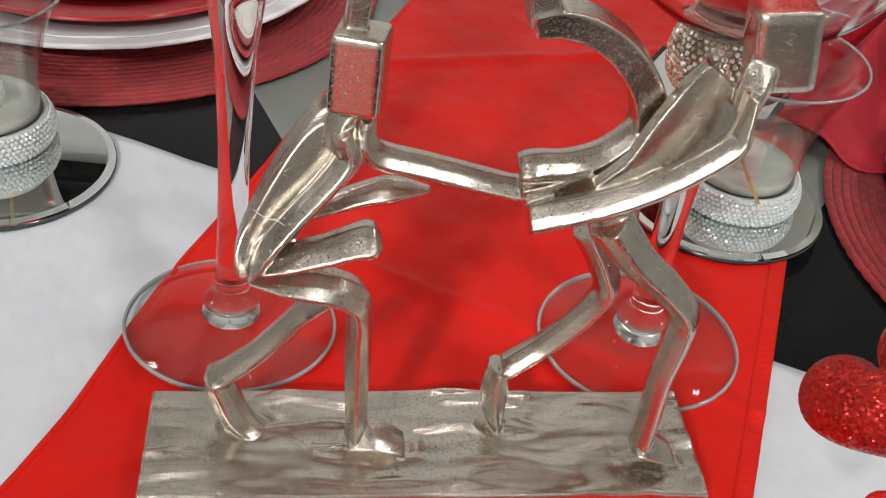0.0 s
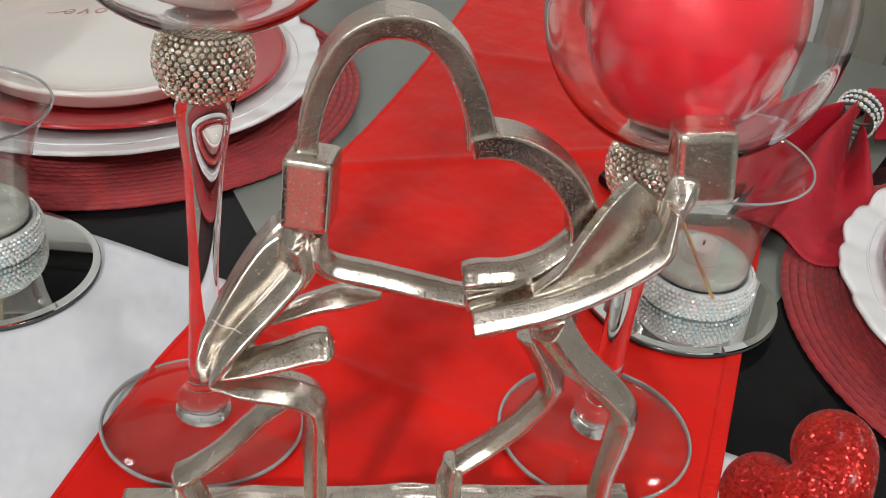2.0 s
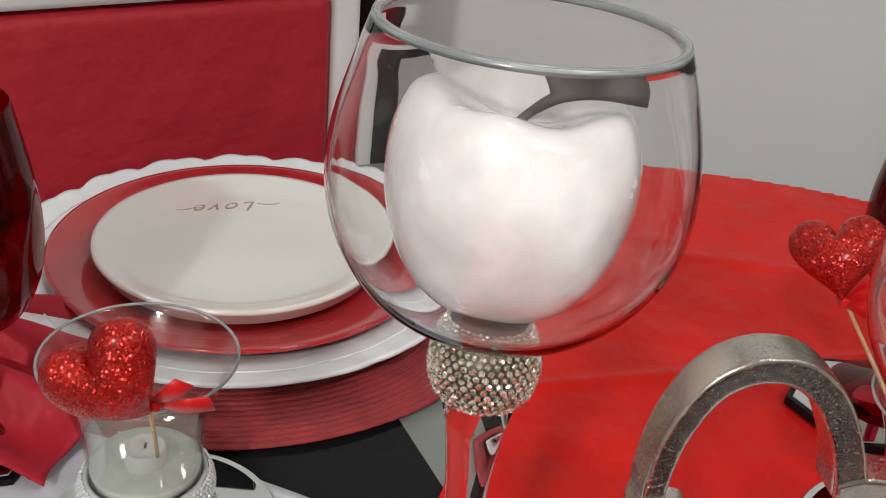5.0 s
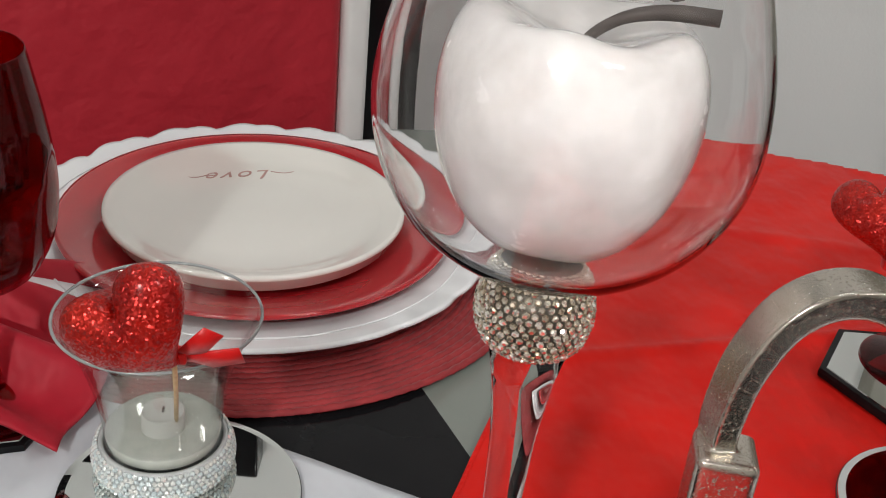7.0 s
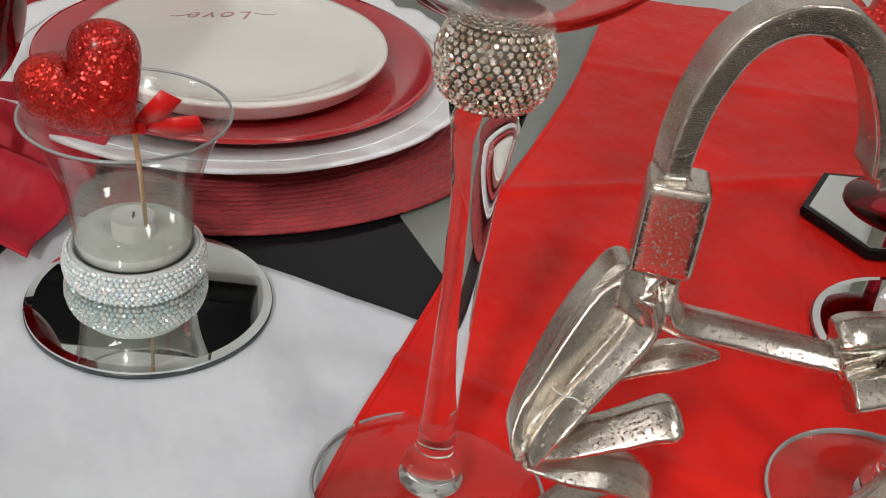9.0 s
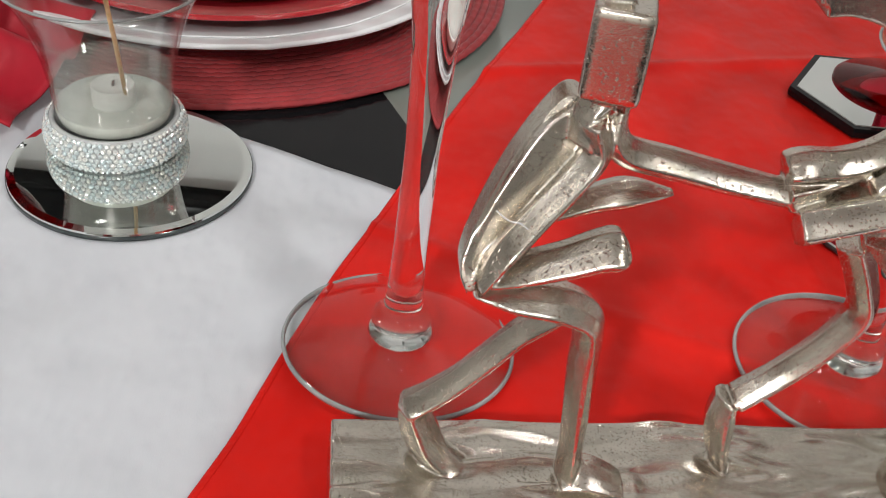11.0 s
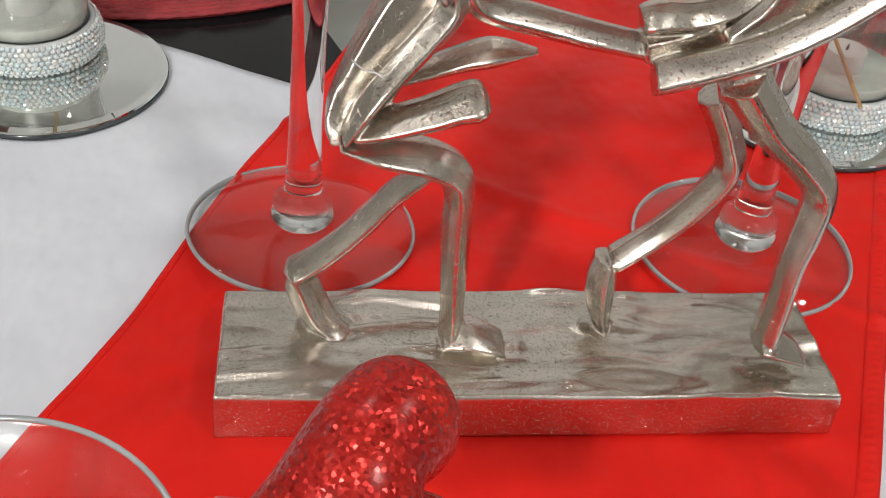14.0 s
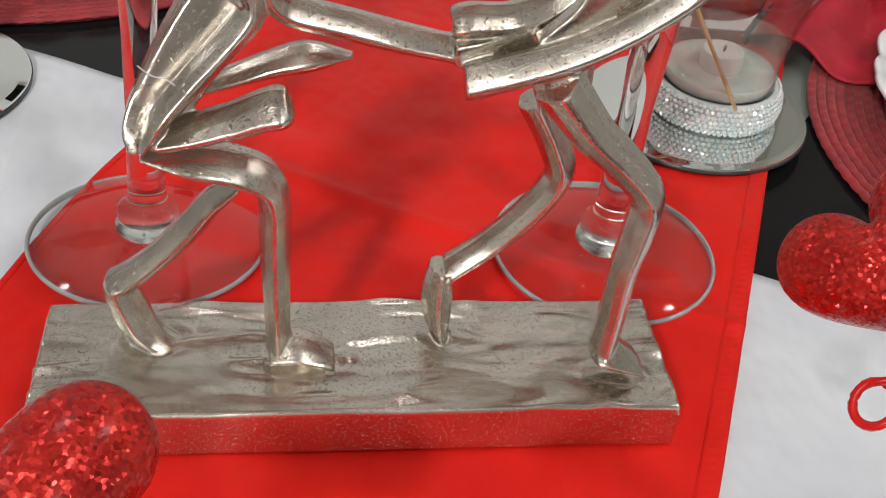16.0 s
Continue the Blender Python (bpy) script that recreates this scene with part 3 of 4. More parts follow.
    # the base: a plank with a rippled upper face
    nx, ny, lx, ly = 260, 76, 0.1115, 0.0285
    def top(i, j):
        u, v = -lx + 2 * lx * i / nx, -ly + 2 * ly * j / ny
        bend = v + 0.0020 * nz(u, 0, 45, 3.3)
        h = 0.0193 + 0.0006 * nz(u * 0.16, bend, 150, 4.4)
        for sc, seed, amp in ((70, 9.1, 0.0016), (115, 2.7, 0.0012)):
            h += amp * math.exp(-(5.5 * nz(u * 0.20, bend, sc, seed)) ** 2) * max(0.0, 0.35 + nz(u, v, 42, seed + 1))
        for fu, fv, fr in ((-0.020, -0.003, 0.016), (-0.072, 0.008, 0.013), (0.030, 0.009, 0.010), (0.090, -0.013, 0.012)):
            q = math.hypot(u - fu, (v - fv) * 1.5) / fr
            h += 0.0007 * math.exp(-((q - 1) / 0.16) ** 2) * (0.6 + nz(u, v, 120, 8.8))
        e = min(lx - abs(u), ly - abs(v))
        return (u, v, h - (0.0010 if e < 0.0004 else 0))
    ups = [[bm.verts.new(top(i, j)) for i in range(nx + 1)] for j in range(ny + 1)]
    for j in range(ny):
        for i in range(nx):
            bm.faces.new((ups[j][i], ups[j][i + 1], ups[j + 1][i + 1], ups[j + 1][i]))
    rim = [ups[0][i] for i in range(nx + 1)] + [ups[j][nx] for j in range(1, ny + 1)] + [ups[ny][i] for i in range(nx - 1, -1, -1)] + [ups[j][0] for j in range(ny - 1, 0, -1)]
    low = [bm.verts.new((v.co.x * 1.006, v.co.y * 1.01, 0.0)) for v in rim]
    for i in range(len(rim)):
        j = (i + 1) % len(rim)
        bm.faces.new((rim[i], low[i], low[j], rim[j]))
    bm.faces.new(low[::-1])
    ob = link_mesh("statue", bm, METAL)
    r = ob.modifiers.new("fuse", "REMESH")
    r.mode, r.voxel_size, r.use_smooth_shade = "VOXEL", 0.00062, True
    s = ob.modifiers.new("soften", "SMOOTH")
    s.factor, s.iterations = 0.5, 4
    ob.matrix_basis = pose(0.0185, 0.3055, 0.0024, 0, 0, 7.0)
    return tagged(ob, "silver cast-metal sculpture of two abstract figures holding a heart", "sculpture")


statue()
thread = thing("loose_thread", Matrix(), "fine white thread caught on the silver sculpture", "thread")
part("strand", tube(spline([(-0.0480, 0.2938, 0.1385), (-0.0458, 0.2941, 0.1364), (-0.0434, 0.2944, 0.1349), (-0.0407, 0.2947, 0.1344), (-0.0380, 0.2950, 0.1323)], 4), 0.00022, 5), WHITE_CLOTH, thread)


# ---------------------------------------------------------------- goblets with jewelled necks
def stones_on(profile, rows, pitch, size, seed, cap=0.45):
    """Small cut stones set in rows round a turned shape; each is a faceted eight-sided gem."""
    verts, faces = [], []
    rnd = random.Random(seed)
    pts = spline(profile, 8)
    cum = [0]
    for a, b in zip(pts, pts[1:]):
        cum.append(cum[-1] + float(np.linalg.norm(b - a)))
    widest = max(float(p[0]) for p in pts)
    for k in range(rows):
        want = cum[-1] * (k + 0.5) / rows
        i = max(j for j in range(len(cum)) if cum[j] <= want)
        i = min(i, len(pts) - 2)
        f = (want - cum[i]) / (cum[i + 1] - cum[i])
        r, z = pts[i] + f * (pts[i + 1] - pts[i])
        d = pts[i + 1] - pts[i]
        d = d / np.linalg.norm(d)
        nr, nzz = d[1], -d[0]
        n = max(6, int(2 * math.pi * widest / pitch))
        gem = size * min(1.0, 0.35 + 0.65 * r / widest)
        for q in range(n):
            a = 2 * math.pi * (q + 0.5 * (k % 2) + 0.03 * k + rnd.uniform(-0.07, 0.07)) / n
            er = Vector((math.cos(a), math.sin(a), 0))
            normal = (er * nr + Vector((0, 0, nzz)) + Vector([rnd.uniform(-0.24, 0.24) for _ in range(3)])).normalized()
            e1 = Vector((-math.sin(a), math.cos(a), 0))
            e2 = normal.cross(e1)
            tilt = rnd.uniform(-0.25, 0.25), rnd.uniform(-0.25, 0.25)
            base = er * r + Vector((0, 0, z))
            o = len(verts)
            spin = rnd.uniform(0, 1)
            for lift, rad in ((0.0, gem), (cap * gem, gem * 0.92), (cap * gem * 1.8, gem * 0.5)):
                for c in range(6):
                    w = 2 * math.pi * (c + spin) / 6
                    x, y = rad * math.cos(w), rad * math.sin(w)
                    verts.append(base + e1 * x + e2 * y + normal * (lift + (tilt[0] * x + tilt[1] * y if lift else 0)))
            for lv in range(2):
                for c in range(6):
                    c2 = (c + 1) % 6
                    faces.append((o + lv * 6 + c, o + lv * 6 + c2, o + lv * 6 + 6 + c2, o + lv * 6 + 6 + c))
            faces.append(tuple(o + 12 + c for c in range(6)))
    me = bpy.data.meshes.new("rhinestones")
    me.from_pydata([tuple(v) for v in verts], [], faces)
    me.update()
    return me


def mesh_part(name, me, material, parent, label="", kind=""):
    me.materials.append(material)
    ob = new(name, me)
    ob.parent = parent
    return tagged(ob, label, kind=kind)


def goblet(m, neck, label, R, lean=0.0):
    """A tall stemmed glass; neck is the height at which the stem meets the jewelled ball."""
    g = thing("stemmed_candle_glass", m, label, "candle glass", "stemmed candle glasses")
    part("foot", lathe([(0, 0), (0.0475, 0), (0.0488, 0.0008), (0.0490, 0.0018), (0.0482, 0.0028), (0.030, 0.0042), (0.014, 0.0060), (0, 0.0064)], 96), CLEAR_EDGE, g, "flat clear glass foot")
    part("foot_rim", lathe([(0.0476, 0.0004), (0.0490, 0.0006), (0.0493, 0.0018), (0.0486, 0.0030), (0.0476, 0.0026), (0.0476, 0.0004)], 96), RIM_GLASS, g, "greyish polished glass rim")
    part("stem", lathe([(0, 0.0058), (0.0120, 0.0062), (0.0136, 0.0085), (0.0128, 0.0112), (0.0116, 0.0124), (0.0127, 0.0145), (0.0122, 0.0175), (0.0098, 0.0193), (0.0082, 0.0206), (0.0076, 0.028), (0.0068, 0.05), (0.0066, neck * 0.55), (0.0084, neck * 0.8), (0.0114, neck * 0.94), (0.0140, neck + 0.002), (0, neck + 0.002)], 48), CRYSTAL, g, "clear stem with a stepped collar")
    part("stem_bubble", lathe([(0, neck - 0.036), (0.0010, neck - 0.032), (0.0021, neck - 0.022), (0.0019, neck - 0.016), (0, neck - 0.012)], 16), AIR, g, "teardrop air bubble in the stem")
    prof = [(0.0110, neck + 0.0012), (0.0170, neck + 0.006), (0.0196, neck + 0.0145), (0.0186, neck + 0.024), (0.0140, neck + 0.0320)]
    ball = part("jewelled_ball", lathe([(0, neck + 0.0012), *[(r - 0.0006, z) for r, z in prof], (0, neck + 0.0320)], 40), GLUE, g, "champagne rhinestone ball")
    mesh_part("rhinestones", stones_on(prof, 15, 0.0033, 0.00148, 11), STONES_WARM, ball, "small champagne-coloured cut stones", "stuff")
    b = neck + 0.0325
    k = R / 0.0605
    outer = [(0, b - 0.001), (0.012, b - 0.001), (0.030, b + 0.0045), (0.046, b + 0.0165), (0.0565, b + 0.034), (0.0603, b + 0.053), (0.0590, b + 0.072), (0.0540, b + 0.092), (0.0494, b + 0.1065), (0.0488, b + 0.1074), (0.0481, b + 0.1065)]
    inner = [(0.0500, b + 0.1010), (0.0529, b + 0.092), (0.0578, b + 0.072), (0.0590, b + 0.053), (0.0553, b + 0.0348), (0.0450, b + 0.0180), (0.029, b + 0.0064), (0.012, b + 0.0012), (0, b + 0.0010)]
    smooth_out = [tuple(p) for p in spline(outer, 4)]
    smooth_in = [tuple(p) for p in spline(inner, 4)]
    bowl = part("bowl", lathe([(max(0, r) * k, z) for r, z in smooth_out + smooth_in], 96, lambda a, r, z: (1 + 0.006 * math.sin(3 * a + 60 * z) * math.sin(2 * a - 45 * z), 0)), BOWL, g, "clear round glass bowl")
    # bowl casts no shadow, so the lamps reach the candle inside it
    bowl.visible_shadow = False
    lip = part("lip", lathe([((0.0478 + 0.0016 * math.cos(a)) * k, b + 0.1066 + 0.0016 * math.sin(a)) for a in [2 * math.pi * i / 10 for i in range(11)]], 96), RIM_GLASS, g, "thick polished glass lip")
    # bowl and lip slid sideways off the stem to fit the camera's view
    bowl.location.x = lip.location.x = lean
    return b


def apple(m, colour, stalk_turn, label, r=0.0402):
    a = thing("apple_candle", m, label, "candle", "apple candles")
    prof = []
    for i in range(33):
        th = math.pi * i / 32
        rad = r * math.sin(th) ** 0.66 * (1 - 0.06 * math.cos(th))
        z = r * 1.04 * (1 - math.cos(th))
        if i > 20:
            dip = max(0.0, 1 - (rad / (r * 0.86)) ** 2)
            z -= r * 0.50 * dip ** 1.5
        elif i < 8:
            z += r * 0.16 * max(0.0, 1 - (rad / (r * 0.5)) ** 2)
        prof.append((rad if 0 < i < 32 else 0, z))
    lobes = lambda an, rr, z: (1 + 0.018 * math.cos(5 * an + 0.4) * (1.3 - z / (2 * r)), 0.0018 * math.sin(5 * an) * (rr / r) * (1 if z > r else 0.2))
    part("body", lathe(prof, 72, lobes), colour, a)
    c, s = math.cos(radians(stalk_turn)), math.sin(radians(stalk_turn))
    top = prof[-1][1]
    path = [(-0.003 * c, -0.003 * s, top - 0.003), (0.004 * c, 0.004 * s, top + 0.006), (0.012 * c, 0.012 * s, top + 0.012), (0.024 * c, 0.024 * s, top + 0.0155), (0.038 * c, 0.038 * s, top + 0.0165)]
    part("stalk", tube([tuple(p) for p in spline(path, 5)], 0.0024, 8, taper=lambda t: 0.65 + 0.45 * t), WAX_STALK, a, "thin curved brown stalk")
    return a


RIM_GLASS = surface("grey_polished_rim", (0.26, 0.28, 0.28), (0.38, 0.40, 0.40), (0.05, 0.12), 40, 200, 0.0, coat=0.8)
AIR = thin_glass("air_bubble", (1, 1, 1), 1.5)
TALL, SHORT = pose(-0.0755, 0.3845, 0.0022, -3.4, 1.4, 0), pose(0.1185, 0.4005, 0.0022, 0.6, 0.4, 0)
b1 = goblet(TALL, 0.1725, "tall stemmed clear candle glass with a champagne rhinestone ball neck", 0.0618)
apple(TALL @ pose(-0.0010, 0, b1 + 0.0086, 2, 1, 20), WAX_WHITE, -34, "pearly white apple-shaped candle with a brown stalk", 0.0425)
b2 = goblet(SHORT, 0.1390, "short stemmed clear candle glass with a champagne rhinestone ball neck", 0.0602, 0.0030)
apple(SHORT @ pose(0.0040, 0, b2 + 0.0086, 3, -3, 0), WAX_RED, 10, "pearly red apple-shaped candle in a glass bowl", 0.0430)


# ---------------------------------------------------------------- mirrors under the glasses
def disc_mirror(at, r, label):
    m = thing("round_mirror", pose(*at), label, "mirror", "mirror coasters")
    part("backing", lathe([(0, 0), (r, 0), (r, 0.0024), (0, 0.0024)], 96), MIRROR_EDGE, m, "dark mirror edge")
    part("plate", lathe([(0, 0.0025), (r - 0.0003, 0.0025), (r - 0.0006, 0.0034), (r - 0.0045, 0.0040), (0, 0.0040)], 96), MIRROR, m, "silvered bevelled plate", False)
    return m


def hex_mirror(at, r, turn, label):
    m = thing("hexagonal_mirror", pose(*at, 0, 0, turn), label, "mirror", "mirror coasters")
    part("backing", lathe([(0, 0), (r, 0), (r + 0.0005, 0.0035), (r, 0.0060), (0, 0.0060)], 6), BLACK_LACQUER, m, "black rim", False)
    part("plate", lathe([(0, 0.0058), (r - 0.004, 0.0058), (r - 0.0045, 0.0066), (0, 0.0066)], 6), MIRROR, m, "silvered plate", False)
    return m


disc_mirror((-0.221, 0.497, -0.0004), 0.0602, "round silver mirror coaster lying on the white cloth")
disc_mirror((0.179, 0.527, 0.0022), 0.0592, "round silver mirror coaster half on the red runner")
hex_mirror((0.1960, 0.6560, 0.0026), 0.0545, 2, "hexagonal mirror coaster with a black rim on the red runner")
hex_mirror((-0.3450, 0.5520, -0.0034), 0.0480, 20, "hexagonal mirror coaster with a black rim on the black table")


# ---------------------------------------------------------------- jewelled tea-light glasses
def votive(at, label, seed):
    v = thing("tea_light_glass", pose(*at), label, "tea light glass", "tea light glasses")
    prof = [(0.0325, 0.0008), (0.0346, 0.0045), (0.0350, 0.0095), (0.0338, 0.0145), (0.0324, 0.0172)]
    band = part("jewelled_band", lathe([(0.0300, 0.0004), *[(r - 0.0005, z) for r, z in prof], (0.0298, 0.0174), (0.0298, 0.0004), (0.0300, 0.0004)], 56), SILVER_TRIM, v, "band of clear sparkling rhinestones")
    mesh_part("rhinestones", stones_on(prof, 7, 0.0029, 0.00146, seed), STONES_COOL, band, "small clear cut stones", "stuff")
    out = [(0, 0.0004), (0.026, 0.0004), (0.0292, 0.003), (0.0294, 0.020), (0.0300, 0.032), (0.0328, 0.050), (0.0385, 0.070), (0.0452, 0.0845), (0.0490, 0.0893), (0.0495, 0.0900), (0.0484, 0.0902)]
    inn = [(0.0440, 0.0846), (0.0370, 0.070), (0.0313, 0.050), (0.0286, 0.032), (0.0278, 0.0175), (0.0250, 0.0135), (0.012, 0.0145), (0, 0.0150)]
    part("glass", lathe([(max(0, float(r)), float(z)) for r, z in [*spline(out, 3), *spline(inn, 3)]], 72), CLEAR, v, "flared clear glass")
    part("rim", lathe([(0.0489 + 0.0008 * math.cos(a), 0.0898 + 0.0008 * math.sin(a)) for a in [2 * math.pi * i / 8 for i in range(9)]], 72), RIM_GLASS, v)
    part("frosted_base", lathe([(0, 0.0152), (0.0245, 0.0146), (0.0281, 0.0176), (0.0287, 0.0228), (0.0280, 0.0236), (0.0200, 0.0226), (0, 0.0224)], 48), MILK, v, "milky thick glass base")
    light = part("tea_light", lathe([(0, 0.0155), (0.0100, 0.0155), (0.0108, 0.0165), (0.0108, 0.0322), (0.0102, 0.0328), (0.0096, 0.0320), (0.005, 0.0314), (0, 0.0316)], 40), TEA_WAX, v, "white tea light")
    part("gel", lathe([(0, 0.0152), (0.0240, 0.0142), (0.0281, 0.0174), (0.0288, 0.0300), (0.0298, 0.0400), (0.0296, 0.0412), (0.0262, 0.0398), (0, 0.0395)], 48, lambda a, r, z: (1, 0.0009 * math.sin(3 * a + 1) * (r / 0.028) * (z > 0.035))), GEL, v, "clear gel wax")
    part("wick", tube([(0, 0, 0.031), (0.0003, 0, 0.033), (0.0006, 0.0003, 0.0345)], 0.0007, 6), WAX_STALK, light)
    return v


def heart_mesh(w, thick):
    """A plump heart, in the xz plane, tip down."""
    bm = bmesh.new()
    na, nr = 72, 14
    def curve(a):
        return Vector((16 * math.sin(a) ** 3, 0, 13 * math.cos(a) - 5 * math.cos(2 * a) - 2 * math.cos(3 * a) - math.cos(4 * a) + 2.5)) * (w / 33)
    def ring(a, ro):
        k = ro ** 3
        c = Vector((0.43 * w * math.sin(a), 0, 0.36 * w * math.cos(a) + 0.02 * w))
        return (curve(a) * k + c * (1 - k)) * ro

    rows = {}
    for side in (1, -1):
        for k in range(nr + 1):
            ro = math.sin(0.5 * math.pi * k / nr)
            if k == nr and side == -1:
                rows[side, k] = rows[1, k]
                continue
            if k == 0:
                rows[side, k] = [bm.verts.new((0, side * thick / 2, 0))]
                continue
            y = side * thick / 2 * math.cos(0.5 * math.pi * k / nr) ** 0.9
            rows[side, k] = [bm.verts.new(ring(2 * math.pi * i / na, ro) + Vector((0, y, 0))) for i in range(na)]
    for side in (1, -1):
        for k in range(nr):
            p, q = rows[side, k], rows[side, k + 1]
            for i in range(na):
                j = (i + 1) % na
                f = (p[0], q[i], q[j]) if len(p) == 1 else (p[i], q[i], q[j], p[j])
                bm.faces.new(f if side == 1 else f[::-1])
    for _ in range(3):
        bmesh.ops.smooth_vert(bm, verts=bm.verts, factor=0.5, use_axis_x=True, use_axis_y=True, use_axis_z=True)
    return bm


def heart_pick(foot, centre, face, roll, label, w=0.053, bow=(1.0, 0.35), loop=None):
    """A glitter heart on a stick: foot is the stick's lower end, centre the heart's middle, face the way that it looks, roll its lean to the left."""
    foot, centre = Vector(foot), Vector(centre)
    h = thing("heart_pick", Matrix.Translation(foot), label, "heart pick", "glitter heart picks")
    axis = (centre - foot)
    y = Vector(face).normalized()
    x = Vector((0, 0, 1)).cross(y).normalized()
    m = Matrix((x, -y, y.cross(x))).transposed().to_4x4()
    turn = Matrix.Translation(axis) @ m @ pose(0, 0, 0, 0, -roll, 0)
    x, up = (turn.to_3x3() @ Vector((1, 0, 0))), (turn.to_3x3() @ Vector((0, 0, 1)))
    bm = heart_mesh(w, w * 0.66)
    bm.transform(turn)
    part("heart", bm, GLITTER, h, "plump red glitter heart")
    tip = turn @ Vector((0, 0, -w * 0.36))
    part("stick", tube([(0, 0, 0), tuple(Vector(tip) * 0.5 + Vector((0.0004, 0, 0))), tuple(tip)], 0.0011, 8), WOOD, h, "thin pale bamboo stick")
    knot = Vector(tip) - up * 0.003
    rib = part("ribbon", block(0.0068, 0.006, 0.0058, tuple(knot), 0.0012), RIBBON, h, "small red satin ribbon bow")
    if loop:
        c = Vector(loop) - foot
        path = [tuple(c + Vector((0.0062 * math.cos(q), 0.003 * math.sin(q), 0.0058 * math.sin(q)))) for q in [2 * math.pi * i / 20 for i in range(21)]]
        part("ribbon_loop", tube([tuple(knot), tuple((knot + c) / 2), *path[5:], *path[1:5]], 0.0014, 6), RIBBON, rib)
    for k, (bx, bz) in enumerate((bow, (bow[0] * 1.05, bow[1] - 0.75))):
        d = (x * bx + up * bz + y * 0.35).normalized()
        wid = d.cross(y).normalized() * 0.0042
        bm = bmesh.new()
        a, b, c = knot, knot + d * 0.013 + y * 0.002, knot + d * 0.026
        vs = [[bm.verts.new(p + wid * s * q) for s in (-1, 1)] for p, q in ((a, 0.5), (b, 1.1), (c, 1.0))]
        vs2 = [[bm.verts.new(p + wid * s * q + y * 0.0006) for s in (-1, 1)] for p, q in ((a, 0.5), (b, 1.1), (c, 1.0))]
        for r0, r1 in zip(vs, vs[1:]):
            bm.faces.new((r0[0], r0[1], r1[1], r1[0]))
        for r0, r1 in zip(vs2, vs2[1:]):
            bm.faces.new((r0[0], r1[0], r1[1], r0[1]))
        for i in range(2):
            for s in (0, 1):
                bm.faces.new((vs[i][s], vs2[i][s], vs2[i + 1][s], vs[i + 1][s]))
        bm.faces.new((vs[0][0], vs[0][1], vs2[0][1], vs2[0][0]))
        bm.faces.new((vs[2][0], vs2[2][0], vs2[2][1], vs[2][1]))
        part("ribbon_tail", bm, RIBBON, rib)
    return h


votive((-0.2340, 0.5175, 0.0036), "flared clear glass with a rhinestone band on a round mirror", 21)
votive((0.1875, 0.5300, 0.0062), "flared clear glass with a rhinestone band, half over the red runner", 22)
votive((-0.1150, 0.1380, 0.0026), "flared clear glass with a rhinestone band on the red runner", 23)
votive((0.2700, 0.1880, -0.0012), "flared clear glass with a rhinestone band beside the runner", 24)
heart_pick((-0.2270, 0.5160, 0.0300), (-0.2130, 0.4180, 0.1540), (0.20, -0.92, -0.20), 38, "red glitter heart on a stick leaning from a tea glass", 0.053)
heart_pick((0.1905, 0.4950, 0.0240), (0.1220, 0.5850, 0.1460), (-0.45, -0.75, 0.35), 24, "red glitter heart on a stick behind the red candle")
heart_pick((-0.1150, 0.1400, 0.0200), (-0.0322, 0.1420, 0.1290), (0.10, -0.62, 0.70), -84, "red glitter heart on a stick close to the viewer", 0.055)
heart_pick((0.2650, 0.1900, 0.0180), (0.1580, 0.2390, 0.1290), (-0.35, -0.66, 0.60), 54, "red glitter heart on a stick leaning over the white cloth", 0.057, (0.5, -0.9), (0.1630, 0.2330, 0.0870))


# ---------------------------------------------------------------- place settings
RING_MESH = {}


def placemat(at, label):
    """A round mat coiled from braided cord: a thin backing with ring upon ring of braid."""
    m = thing("placemat", pose(*at), label, "placemat", "woven placemats")
    part("backing", lathe([(0, 0.0002), (0.191, 0.0002), (0.1925, 0.0012), (0.191, 0.0024), (0, 0.0024)], 120), MAT_RED, m)
    pitch = 0.0052
    for row in range(27):
        if row not in RING_MESH:
            r = 0.1945 - pitch * (row + 0.5)
            def braid(a, rr, z, row=row, r=r):
                lift = 0.0005 * math.sin(a * r / 0.0048 * 2 * math.pi / 2 + row * 1.7) if z > 0.002 else 0
                return 1 + 0.0012 * math.sin(3 * a + row) / 1.5, lift + 0.0008 * math.sin(5 * a + 1) * (r / 0.19)
            prof = [(r + pitch * 0.50 * math.cos(t), 0.0026 + 0.0021 * math.sin(t)) for t in [math.pi * k / 5 for k in range(6)]]
            ob = part("braid", lathe(prof, max(60, int(r * 1900)), braid), MAT_RED, m)
            RING_MESH[row] = ob.data
        else:
            ob = new("braid", RING_MESH[row])
            ob.parent = m
    return m


